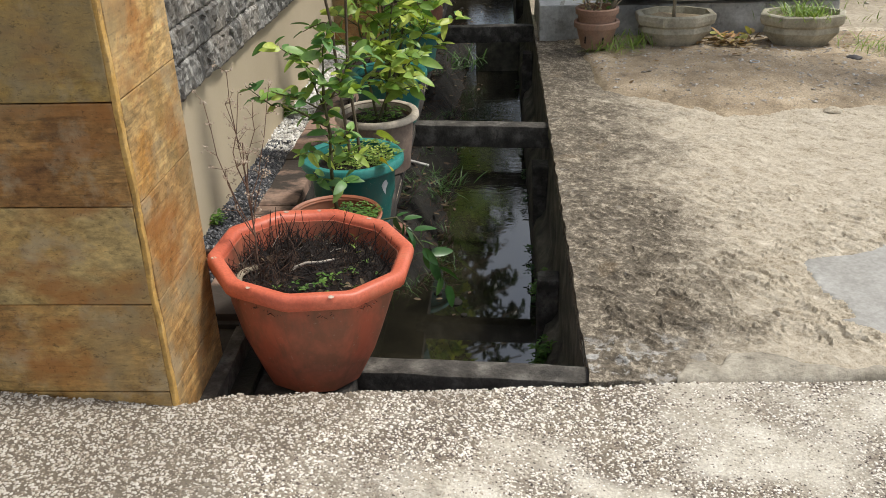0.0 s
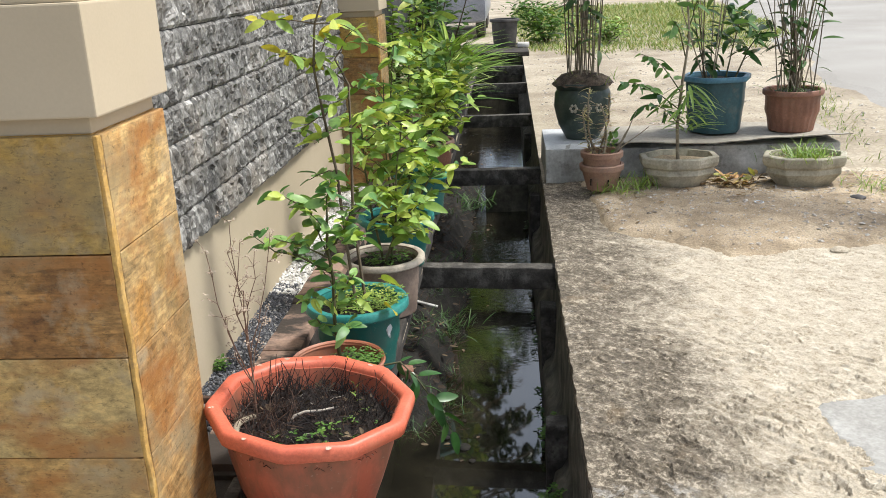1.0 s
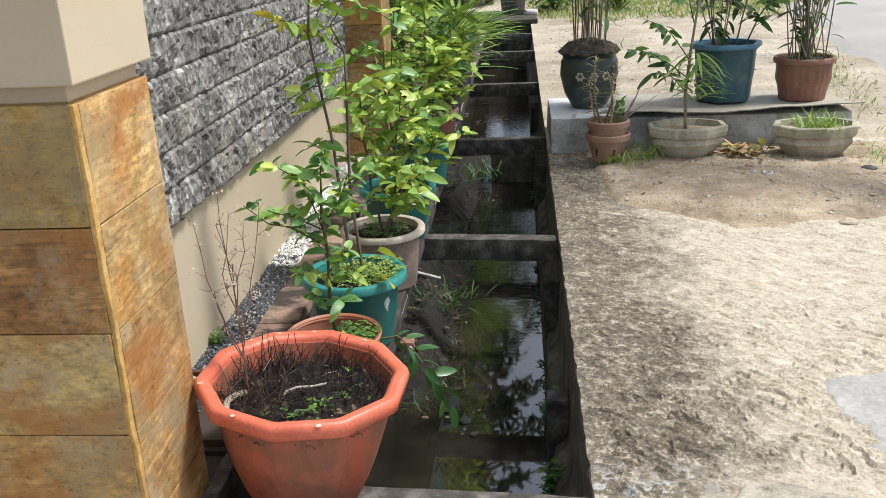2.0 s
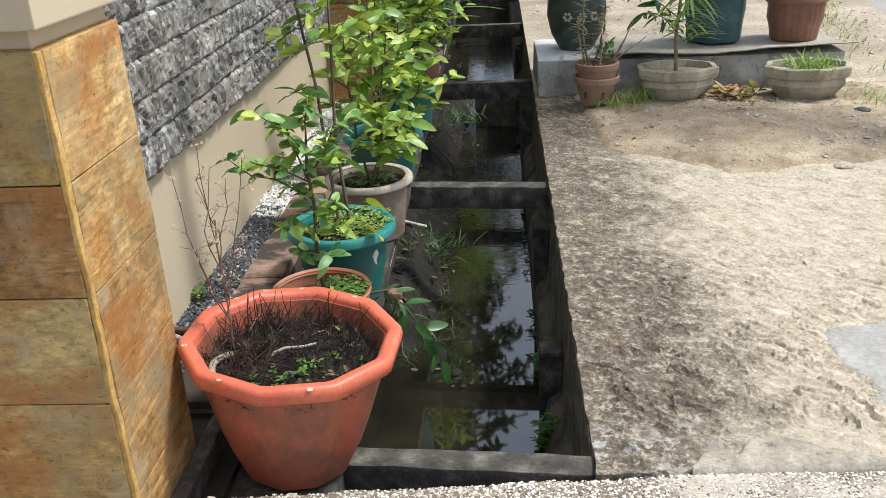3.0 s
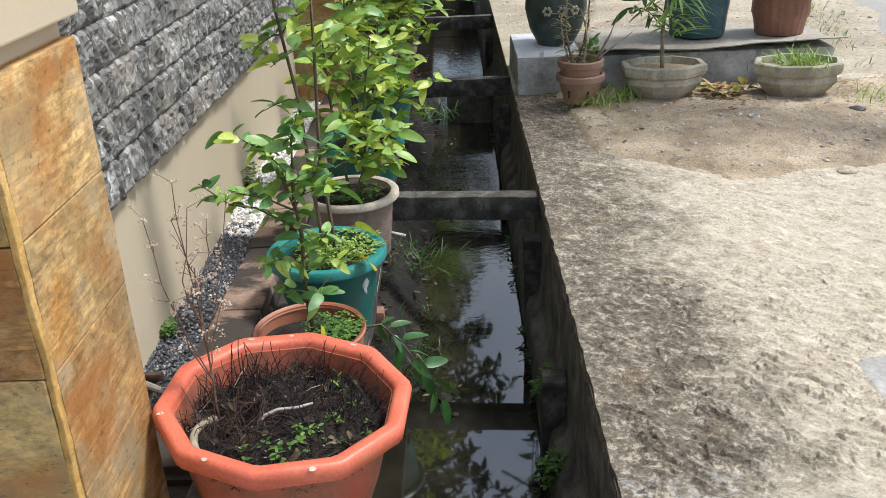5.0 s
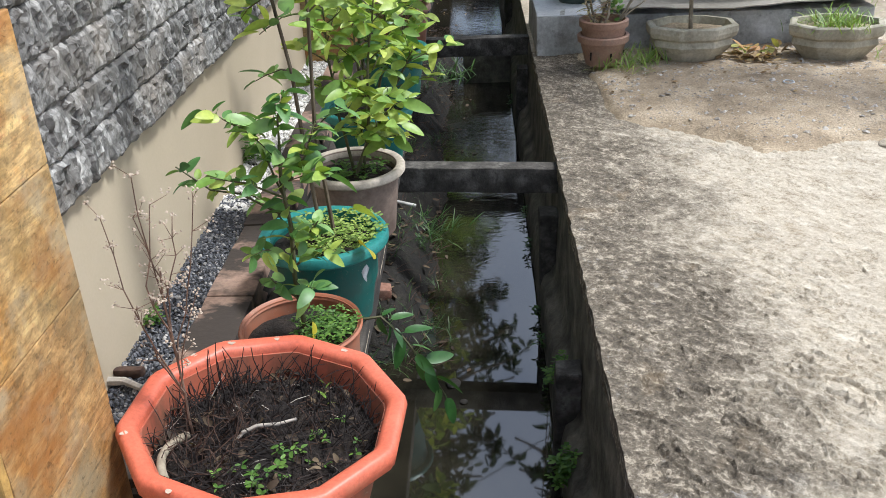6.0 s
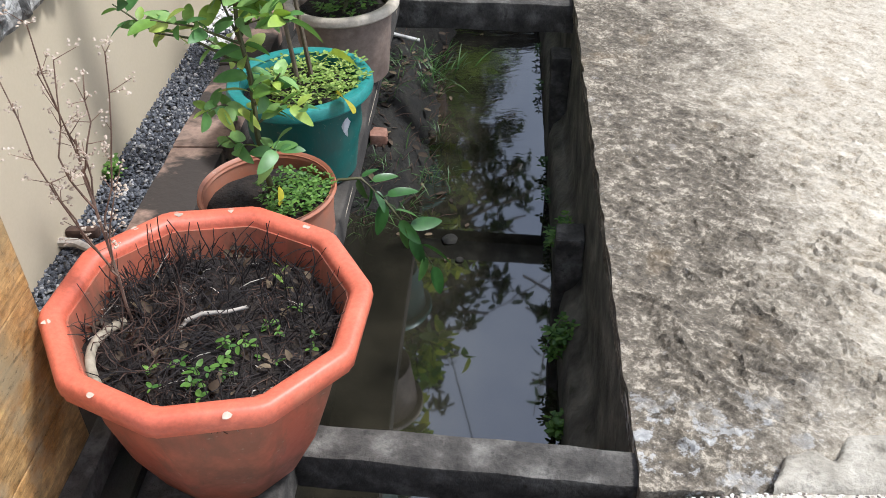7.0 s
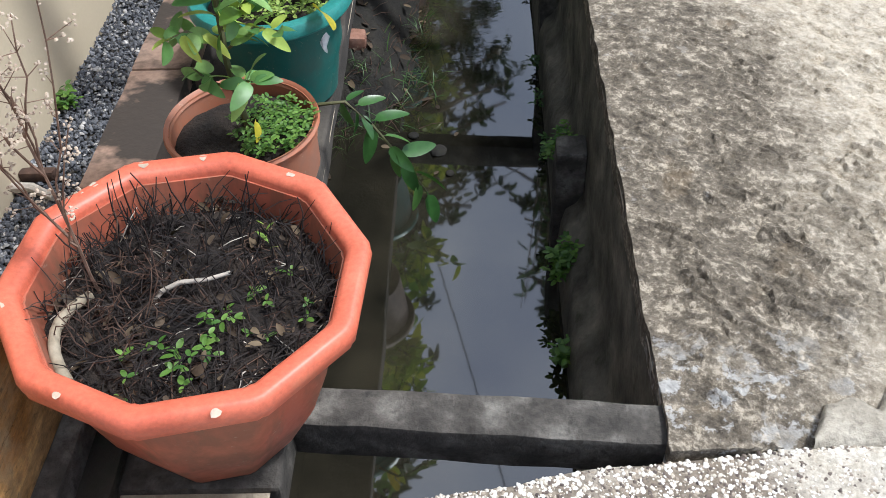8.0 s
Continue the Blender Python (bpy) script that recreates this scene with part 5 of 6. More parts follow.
for a, b, c, kinds in ((SA[4], (-0.20, -0.03, 0.86), 8, ("fresh", "yellow")), (SA[4], (-0.02, -0.03, 0.91), 5, ("fresh",)), (SA[3], (-0.16, 0.03, 0.60), 6, ("fresh", "lime")), (SA[3], (0.02, -0.02, 0.72), 5, ("fresh",)), (SA[5], (-0.26, 0.0, 0.96), 6, ("fresh", "yellow")), (SA[5], (0.06, -0.02, 0.92), 4, ("yellow", "fresh")), (SA[2], (-0.14, 0.02, 0.45), 5, ("lime",)), (SB[2], (0.12, 0.0, 0.68), 6, ("fresh",)), (SB[3], (-0.10, 0.0, 0.84), 6, ("fresh",)), (SB[1], (0.09, 0.0, 0.38), 5, ("lime",)), (SB[4], (0.06, 0, 0.93), 4, ("fresh",)), (SB[2], (-0.10, -0.04, 0.58), 5, ("lime", "fresh"))):
    pts = bend(a, b, (0, 0, 0.015), 4, 0.004, rng)
    v, f = tube(pts, 0.0025, 0.0012, 5)
    link_mesh("twig", v, f, bark_mat, cit, smooth=60)
    twig_leaves(cit, pts, rng, kinds, int(c * 1.7), 1.0, 0.2)
put_leaf("yellow", Vector((0.10, -0.12, 0.06)), (0.6, -0.6, 0.1), cit, rng, 1.1)
put_leaf("fresh", Vector((0.08, -0.06, 0.13)), (0.7, -0.3, 0.1), cit, rng, 1.2)

shrub("citrus_shrub", (-0.38, 3.445, 0.195), "bushy yellow-green citrus shrub in the beige pot", [((0.0, 0.02, 0), (-0.03, 0.0, 0.2), (-0.05, 0, 0.38), (-0.05, 0, 0.55)), ((0.03, 0, 0), (0.06, 0, 0.18), (0.07, 0.02, 0.36), (0.10, 0.02, 0.55)), ((0.01, -0.03, 0), (0.05, -0.03, 0.12), (0.12, -0.03, 0.22))], ("fresh",), 3, 10, 9, 0.14, 1.0)
shrub("citrus_shrub", (-0.398, 4.03, 0.20), "bushy yellow-green citrus shrub in a teal pot", [((0, 0, 0), (-0.03, 0, 0.3), (-0.02, 0, 0.65)), ((0.03, 0, 0), (0.08, 0, 0.25), (0.10, 0, 0.5)), ((0.0, 0.03, 0), (-0.02, 0.05, 0.4), (0.03, 0.05, 0.8)), ((0.03, -0.03, 0), (0.13, -0.04, 0.15), (0.19, -0.05, 0.26))], ("fresh", "lime", "fresh"), 4, 8, 8, 0.17, 1.1)
shrub("citrus_shrub", (-0.37, 4.93, 0.195), "leafy citrus shrub in a teal pot on the ledge", [((0, 0, 0), (-0.05, 0, 0.35), (-0.02, 0, 0.75)), ((0.03, 0, 0), (0.08, 0, 0.3), (0.13, 0, 0.55)), ((0.0, -0.03, 0), (0.10, -0.05, 0.2), (0.18, -0.05, 0.36))], ("fresh", "fresh"), 6, 10, 9, 0.18, 1.1)
shrub("citrus_shrub", (-0.385, 5.76, 0.215), "leafy citrus shrub in a red-brown pot on the ledge", [((0, 0, 0), (-0.05, 0, 0.35), (0.0, 0, 0.85)), ((0.03, 0, 0), (0.10, 0, 0.3), (0.16, 0, 0.6)), ((0.0, -0.03, 0), (0.06, -0.05, 0.2), (0.17, -0.05, 0.4))], ("fresh", "fresh", "lime"), 8, 10, 9, 0.2, 1.2)


def strap_plant(at, label, count, length, seed, mat=None, lean=0.9):
    """A clump of long arching strap leaves."""
    rng = random.Random(seed)
    p = thing("strap_plant", at, label, "plant")
    shape = leaf_shape(1.0, 0.055, 0.55, 0.3, 0.6)
    poses = [leaf_pose((rng.uniform(-0.05, 0.05), rng.uniform(-0.05, 0.05), rng.uniform(0, 0.35)), (math.cos(a) * lean, math.sin(a) * lean, rng.uniform(0.5, 1.6)), length * rng.uniform(0.6, 1.2), rng.uniform(-0.3, 0.3)) for a in [rng.uniform(0, 6.28) for _ in range(count)]]
    joined_leaves("foliage", shape, poses, mat or strap_leaf, p, stuff=True)
    v, f = tube([(0, 0, -0.02), (0.01, 0, 0.2), (0, 0, 0.4)], 0.018, 0.012)
    link_mesh("stem", v, f, bark_mat, p, smooth=60)
    return p


strap_plant((-0.40, 6.6, 0.21), "clump of yellow-striped strap leaves in a grey pot", 150, 0.42, 1)
strap_plant((-0.36, 7.4, 0.21), "tall clump of yellow-striped strap leaves", 160, 0.5, 2)
strap_plant((-0.42, 8.3, 0.21), "clump of green strap leaves over the drain", 130, 0.5, 3, bush_leaf)


def bush(at, size, label, count, seed, mat, leaf=0.08):
    """A leafy bush: branching twigs and a ragged cloud of leaves."""
    rng = random.Random(seed)
    p = thing("bush", at, label, "bush")
    stems, poses = [], []
    for k in range(9):
        a = rng.uniform(0, 6.28)
        end = Vector((math.cos(a) * size[0] * rng.uniform(0.2, 0.9), math.sin(a) * size[1] * rng.uniform(0.2, 0.9), size[2] * rng.uniform(0.5, 1)))
        pts = bend((0, 0, -0.02), end, (0, 0, 0.1 * size[2]), 5, 0.03, rng)
        stems.append(tube(pts, 0.012, 0.004, 5))
        for _ in range(count // 9):
            q = rng.uniform(0.25, 1.0) * 5
            b0 = pts[min(int(q), 4)].lerp(pts[min(int(q), 4) + 1], q - min(int(q), 4))
            off = Vector((rng.gauss(0, 1) * size[0], rng.gauss(0, 1) * size[1], rng.gauss(0, 1) * size[2])) * 0.16
            a2 = rng.uniform(0, 6.28)
            poses.append(leaf_pose(b0 + off, (math.cos(a2), math.sin(a2), rng.uniform(-0.3, 0.7)), leaf * rng.uniform(0.7, 1.3), rng.uniform(-0.6, 0.6)))
    v, f = merge(stems)
    link_mesh("stem", v, f, bark_mat, p, smooth=60)
    joined_leaves("foliage", leaf_shape(1.0, 0.42, 0.2, 0.25), poses, mat, p, stuff=True)
    return p


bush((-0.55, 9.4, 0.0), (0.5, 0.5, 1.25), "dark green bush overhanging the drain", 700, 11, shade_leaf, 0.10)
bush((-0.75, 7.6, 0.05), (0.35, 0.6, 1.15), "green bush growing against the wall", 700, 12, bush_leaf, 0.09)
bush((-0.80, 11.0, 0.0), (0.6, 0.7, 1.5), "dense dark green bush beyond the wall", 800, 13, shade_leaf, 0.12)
bush((-0.90, 6.4, 0.05), (0.2, 0.4, 1.2), "leafy green bush behind the strap plants", 420, 16, shade_leaf, 0.08)
bush((0.75, 15.3, 0.0), (0.75, 0.6, 0.75), "low flowering weeds at the grass verge", 1000, 14, herb_leaf, 0.10)
bush((1.7, 15.0, 0.0), (0.5, 0.5, 0.4), "low weeds at the grass verge", 400, 15, bush_leaf, 0.09)


# reeds and shrubs on the platform
def reeds(at, label, count, height, spread, seed, leaves, lean=0.2):
    rng = random.Random(seed)
    p = thing("reed_plant", at, label, "plant")
    poses = []
    for k in range(count):
        a, rr = rng.uniform(0, 6.28), rng.uniform(0, spread)
        b0 = Vector((math.cos(a) * rr, math.sin(a) * rr, -0.02))
        top = b0 + Vector((rng.gauss(0, lean), rng.gauss(0, lean), height * rng.uniform(0.75, 1.05)))
        pts = bend(b0, top, (rng.uniform(-0.02, 0.02), 0, 0), 4, 0.004, rng)
        v, f = tube(pts, 0.0042, 0.0026, 5)
        link_mesh("cane", v, f, cane_mat if k % 3 else bark_mat, p, smooth=60)
        for _ in range(leaves):
            q = rng.uniform(0.1, 1) * 4
            c = pts[min(int(q), 3)].lerp(pts[min(int(q), 3) + 1], q - min(int(q), 3))
            a2 = rng.uniform(0, 6.28)
            poses.append(leaf_pose(c, (math.cos(a2), math.sin(a2), rng.uniform(-0.5, 0.6)), rng.uniform(0.08, 0.15), rng.uniform(-0.5, 0.5)))
    joined_leaves("foliage", leaf_shape(1.0, 0.26, 0.35, 0.25, 0.8), poses, shade_leaf, p, stuff=True)
    return p


reeds((0.60, 5.97, 0.56), "tall bare brown canes with few leaves in the glazed jar", 26, 2.5, 0.12, 1, 9, 0.13)
reeds((1.93, 5.98, 0.45), "tall dry canes with sparse leaves in the brown pot", 30, 1.3, 0.12, 2, 6, 0.16)
reeds((1.40, 6.0, 0.52), "dark caned plant with drooping leaves in the blue pot", 9, 1.3, 0.06, 3, 14)
shrub("leafy_plant", (1.50, 5.97, 0.52), "broad-leaved plant in the blue pot", [((0, 0, 0), (0.03, 0, 0.2), (0.08, -0.02, 0.45)), ((0.05, 0, 0), (0.13, 0, 0.2), (0.2, -0.03, 0.32))], ("long", "deep"), 41, 5, 6, 0.14, 1.2)
# slender plant in the tray pot
tp = thing("frangipani", (1.10, 5.37, 0.165), "slender green-stemmed plant with broad leaves in the tray pot", "plant")
rng = random.Random(8)
v, f = tube([(0.01, 0, -0.01), (0.0, 0, 0.2), (0.02, 0, 0.45), (0.05, 0, 0.7), (0.03, 0, 0.95)], 0.011, 0.005)
link_mesh("stem", v, f, cane_mat, tp, smooth=60)
for b0, e, n_, kd in (((0, 0, 0.30), (-0.34, -0.03, 0.47), 16, ("lime", "long")), ((0, 0, 0.22), (-0.20, -0.04, 0.33), 13, ("lime", "long")), ((0.01, 0, 0.40), (-0.22, -0.02, 0.62), 13, ("lime",)), ((0.03, 0, 0.6), (-0.05, 0, 0.80), 12, ("lime", "long")), ((0.04, 0, 0.7), (0.10, 0, 0.92), 10, ("lime", "long"))):
    pts = bend(b0, e, (0, 0, 0.04), 5, 0.004, rng)
    v, f = tube(pts, 0.004, 0.002, 5)
    link_mesh("twig", v, f, stem_mat, tp, smooth=60)
    twig_leaves(tp, pts, rng, kd, n_, 1.1, 0.2, 0.9, -0.2)
joined_leaves("strap_foliage", leaf_shape(1.0, 0.10, 0.5, 0.2, 0.7), [leaf_pose((0.05, -0.01, 0.16 + 0.035 * (k % 9)), (math.cos(k * 1.9), math.sin(k * 1.9), 0.7 - 0.1 * (k % 9)), rng.uniform(0.13, 0.23), 0) for k in range(64)], bush_leaf, tp, "narrow arching leaves")
# succulent in the nested pots
su = thing("succulent", (0.66, 5.30, 0.215), "spiny pale pinkish succulent with bare twigs in nested pots", "plant")
rng = random.Random(18)
spine_poses = []
for k, (b0, e, sg) in enumerate((((-0.03, 0, -0.01), (-0.07, 0, 0.40), (-0.03, 0, 0)), ((0.0, -0.02, -0.01), (-0.01, -0.02, 0.30), (0.03, 0, 0)), ((-0.02, 0.03, -0.01), (0.04, 0.02, 0.36), (0.02, 0, 0)), ((-0.04, -0.02, -0.01), (-0.11, 0, 0.27), (-0.02, 0, 0)))):
    pts = bend(b0, e, sg, 9, 0.004, rng)
    v, f = tube(pts, 0.007, 0.004, 6)
    link_mesh("stem", v, f, cane_mat, su, smooth=60)
    for m_ in range(52):
        q = rng.uniform(0.8, 8.95)
        c = pts[int(q)].lerp(pts[int(q) + 1], q - int(q))
        a = m_ * 2.4
        spine_poses.append(leaf_pose(c, (math.cos(a), math.sin(a), rng.uniform(-0.2, 0.7)), rng.uniform(0.035, 0.075), 0))
joined_leaves("spiny_foliage", leaf_shape(1.0, 0.17, 0.2, 0.3, 0.6), spine_poses, spiny_leaf, su, "pale pinkish narrow leaves", stuff=True)
for e in ((0.16, 0, 0.17), (0.12, -0.04, 0.09), (0.27, 0.02, 0.16), (0.20, 0.03, 0.25)):
    pts = bend((0.05, 0, -0.01), e, (0.02, 0, 0.02), 7, 0.004, rng)
    v, f = tube(pts, 0.005, 0.002, 5)
    link_mesh("twig", v, f, cane_mat, su, smooth=60)
for m_ in range(14):
    put_leaf("lime", Vector((rng.uniform(0.04, 0.09), rng.uniform(-0.03, 0.03), rng.uniform(0, 0.14))), (rng.uniform(-0.6, 0.8), rng.uniform(-0.6, 0.6), 0.7), su, rng, 0.75)
ring_v, ring_f = tube([(0.022 * math.cos(k * math.pi / 8), 0.026 * math.sin(k * math.pi / 8), 0) for k in range(17)], 0.004, 0.004, 6)
rg_ = link_mesh("plastic_ring", ring_v, ring_f, chalk_mat, smooth=60)
rg_.location = (1.42, 4.74, float(sand_z(1.42, 4.74)) + 0.004)
tagged(rg_, "small white plastic ring lying on the sand", "plastic ring")
for q_, s_, m_ in (((1.62, 4.10), 0.045, "pale"), ((2.06, 4.06), 0.05, "pale"), ((1.95, 3.92), 0.035, "brown"), ((1.98, 4.90), 0.04, "dark")):
    b = bmesh.new()
    bmesh.ops.create_icosphere(b, subdivisions=3, radius=s_)
    for vv in b.verts:
        vv.co += 0.35 * s_ * noise.noise_vector(vv.co * 22 + Vector((q_[0] * 9, q_[1], 0)))
        vv.co.z *= 0.35
    o = part("sand_stone", b, {"pale": slab_mat, "brown": sand_mat, "dark": iron_mat}[m_], None, "", 60)
    o.location = (q_[0], q_[1], max(float(sand_z(*q_)), float(slab_z(np.array(q_[0]), np.array(q_[1])))) + s_ * 0.1)
    tagged(o, {"pale": "pale lump of broken concrete half buried in sand", "brown": "small brown stone on the sand", "dark": "crumpled dark scrap on the sand"}[m_], "scrap" if m_ == "dark" else "stone")

# overhanging branch below the orange pot
br = thing("fallen_branch", (-0.262, 2.69, 0.098), "leafy green branch hanging over the drain edge", "branch")
rng = random.Random(12)
pts = [Vector(q) for q in ((-0.03, 0.02, 0.0), (0.03, 0.0, 0.02), (0.08, -0.01, -0.03), (0.14, -0.02, -0.12), (0.185, -0.02, -0.21))]
v, f = tube(pts, 0.004, 0.002)
link_mesh("stem", v, f, stem_mat, br, smooth=60)
for q, d, s in (((0.03, 0, 0.02), (0.6, 0.5, 0.3), 0.9), ((0.05, 0, 0.0), (0.1, -0.4, -0.9), 1.15), ((0.05, 0, 0.01), (0.8, 0.3, 0.2), 1.1), ((0.08, 0, -0.03), (0.9, 0.3, 0.2), 1.2), ((0.08, -0.01, -0.03), (-0.1, -0.4, -0.9), 1.2), ((0.10, -0.01, -0.06), (0.9, 0.1, -0.1), 1.1), ((0.12, -0.02, -0.09), (0.1, -0.5, -0.8), 1.2), ((0.14, -0.02, -0.12), (0.3, -0.3, -0.9), 1.2), ((0.155, -0.02, -0.15), (0.9, 0, -0.3), 1.2), ((0.185, -0.02, -0.21), (0.3, -0.2, -0.9), 1.1), ((0.02, 0, 0.02), (0.3, -0.7, -0.3), 1.1), ((0.06, 0, -0.01), (0.5, -0.6, -0.5), 1.2), ((0.11, -0.015, -0.08), (0.6, -0.5, -0.5), 1.1), ((0.13, -0.02, -0.10), (0.9, 0.3, 0.0), 1.0), ((0.17, -0.02, -0.18), (-0.1, -0.5, -0.9), 1.0)):
    put_leaf("glossy", Vector(q), d, br, rng, s * 0.86)

# dead stalks and litter in the orange pot
ds = thing("dead_weed", (-0.50, 2.05, 0.262), "dried brown weed with pale fluffy seed heads", "dead plant")
rng = random.Random(14)
tips, pieces = [], []
main = bend((0.0, -0.01, -0.02), (-0.005, 0, 0.34), (-0.004, 0, 0), 6, 0.003, rng)
pieces.append(tube(main, 0.0028, 0.0016, 5))
for u, e in ((2, (-0.085, 0, 0.44)), (3, (-0.02, 0, 0.51)), (4, (0.0, 0.0, 0.46)), (3, (0.072, 0, 0.47)), (4, (-0.04, 0.02, 0.43)), (5, (0.03, 0.01, 0.44)), (2, (0.05, 0.0, 0.30)), (2, (-0.05, -0.02, 0.28))):
    pts = bend(main[u], e, (rng.uniform(-0.02, 0.02), rng.uniform(-0.02, 0.02), -0.02), 6, 0.005, rng)
    pieces.append(tube(pts, 0.0018, 0.0009, 4))
    tips.append(pts[-1])
    for _ in range(9):
        c = pts[rng.randint(2, 6)]
        t2 = c + Vector((rng.uniform(-1, 1), rng.uniform(-1, 1), rng.uniform(0.1, 1))) * rng.uniform(0.015, 0.036)
        pieces.append(tube([c, c.lerp(t2, 0.5), t2], 0.0008, 0.0005, 3))
        tips.append(t2)
v, f = merge(pieces)
link_mesh("stalk", v, f, weed_mat, ds)
fl = np.array([tuple(t + Vector((rng.gauss(0, 0.004), rng.gauss(0, 0.004), rng.gauss(0, 0.004)))) for t in tips for _ in range(6)])
pebble_field("seed_fluff", fl[:, 0], fl[:, 1], fl[:, 2], np.full(len(fl), 0.0027), 1.0, fluff_mat, ds, "pale seed fluff", 0.4, 2)

lit = thing("burnt_stubble", (-0.366, 2.03, 0.262), "matted blackened stubble and dry stalks on the soil", "dead plant")
lit.rotation_euler = (0, LEAN, 0)
tagged(lit, kind="stuff")
for nm, mat, cnt, ln, up in (("black_stubble", black_mat, 950, 0.085, 0.6), ("dry_stalk", dead_mat, 420, 0.06, 0.25), ("pale_straw", pale_wood_mat, 60, 0.06, 0.2)):
    pieces = []
    for _ in range(cnt):
        a, rr = rng.uniform(0, 6.28), 0.20 * math.sqrt(rng.uniform(0, 1))
        b0 = Vector((math.cos(a) * rr, math.sin(a) * rr, -0.012))
        back = 1.0 if b0.y > -0.02 else 0.45
        d = Vector((rng.uniform(-1, 1), rng.uniform(-1, 1), rng.uniform(0.05, up * 2) * back)).normalized() * ln * rng.uniform(0.4, 1.3)
        e = b0 + d
        k = math.hypot(e.x, e.y)
        if k > 0.21:
            e.x, e.y = e.x * 0.21 / k, e.y * 0.21 / k
        pieces.append(tube(bend(b0, e, (0, 0, 0.008), 3, 0.004, rng), 0.0013, 0.0007, 3))
    v, f = merge(pieces)
    link_mesh(nm, v, f, mat, lit)


pieces = []
for _ in range(60):
    b0 = Vector((rng.uniform(-0.17, -0.04), rng.uniform(-0.11, 0.08), 0.0))
    e = b0 + Vector((rng.gauss(0, 0.035), rng.gauss(0, 0.035), rng.uniform(0.02, 0.09)))
    pieces.append(tube(bend(b0, e, (rng.gauss(0, 0.012), rng.gauss(0, 0.012), 0.01), 5, 0.004, rng), 0.0012, 0.0007, 3))
v, f = merge(pieces)
tagged(link_mesh("brown_tangle", v, f, dead_mat, lit, "tangled brown dead stems"), kind="stuff")
pieces = []
for _ in range(46):
    a = rng.uniform(0.15, 2.9)
    rr = rng.uniform(0.12, 0.2)
    b0 = Vector((math.cos(a) * rr, math.sin(a) * rr, -0.01))
    pieces.append(tube(bend(b0, b0 + Vector((rng.gauss(0, 0.025), rng.gauss(0, 0.02), rng.uniform(0.05, 0.13))), (rng.gauss(0, 0.006), 0, 0), 4, 0.003, rng), 0.0017, 0.0009, 4))
v, f = merge(pieces)
link_mesh("upright_stalk", v, f, black_mat, lit, "charred upright stalks")
poses = []
for _ in range(120):
    a, rr = rng.uniform(0, 6.28), 0.20 * math.sqrt(rng.uniform(0, 1))
    poses.append(leaf_pose((math.cos(a) * rr, math.sin(a) * rr, rng.uniform(0.0, 0.016)), (rng.uniform(-1, 1), rng.uniform(-1, 1), rng.uniform(-0.2, 0.7)), rng.uniform(0.008, 0.026), rng.uniform(-1.2, 1.2)))
joined_leaves("crumpled_leaf", leaf_shape(1.0, 0.5, 0.4, 0.4), poses, litter_leaf, lit, "crumpled brown leaf bits", stuff=True)


def herbs(at, radius, count, leaf, seed, label, mat, high=0.03, name="weed_patch", tall=0.6):
    rng = random.Random(seed)
    p = thing(name, at, label, "weeds")
    poses = []
    for _ in range(count):
        a, rr = rng.uniform(0, 6.28), radius * math.sqrt(rng.uniform(0, 1))
        c = Vector((math.cos(a) * rr, math.sin(a) * rr, rng.uniform(0, high)))
        for k in range(3):
            a2 = a + k * 2.1 + rng.uniform(-0.4, 0.4)
            poses.append(leaf_pose(c, (math.cos(a2), math.sin(a2), rng.uniform(0, tall)), leaf * rng.uniform(0.6, 1.3), rng.uniform(-0.4, 0.4)))
    ob = joined_leaves("foliage", leaf_shape(1.0, 0.5, 0.2, 0.2), poses, mat, p, stuff=True)
    return p


herbs((-0.33, 1.93, 0.258), 0.06, 15, 0.016, 1, "tiny green seedlings among the stubble", herb_leaf, 0.045)
herbs((-0.27, 2.02, 0.254), 0.07, 13, 0.014, 2, "tiny green seedlings among the stubble", herb_leaf)
herbs((-0.41, 1.90, 0.264), 0.05, 6, 0.014, 3, "tiny green seedlings among the stubble", herb_leaf)
sd = thing("seedling", (-0.27, 2.12, 0.254), "small bright green seedling in the orange pot", "plant")
for k in range(5):
    put_leaf("fresh", Vector((0, 0, 0.02 + 0.012 * k)), (math.cos(k * 2.3), math.sin(k * 2.3), 0.8), sd, rng, 0.3)
herbs((-0.335, 2.50, 0.19), 0.078, 230, 0.012, 4, "dense small green weeds in the terracotta pot", herb_leaf, 0.04)
herbs((-0.36, 2.93, 0.225), 0.125, 420, 0.013, 5, "dense yellow-green weeds in the teal pot", grass_leaf, 0.04)
herbs((-0.36, 3.43, 0.21), 0.10, 60, 0.018, 6, "small weeds in the beige pot", herb_leaf, 0.03)
st = thing("dry_stick", (-0.365, 2.045, 0.275), "bleached bent stick lying on the soil", "stick")
v, f = tube([(-0.055, -0.02, -0.008), (-0.045, -0.012, 0.004), (-0.02, 0.0, 0.010), (0.02, 0.005, 0.010), (0.05, 0.016, 0.012)], 0.0045, 0.003, 7)
link_mesh("wood", v, f, pale_wood_mat, st, smooth=60)
v, f = tube(bend((-0.135, 1.0 - 1.0 - 0.01, -0.02), (-0.115, -0.165, -0.012), (-0.03, 0, 0.01), 8), 0.008, 0.008, 8)
hs = thing("hose_piece", (-0.372, 2.035, 0.302), "short curved piece of grey hose on the soil", "hose")
link_mesh("tube", v, f, cane_mat, hs, smooth=60)


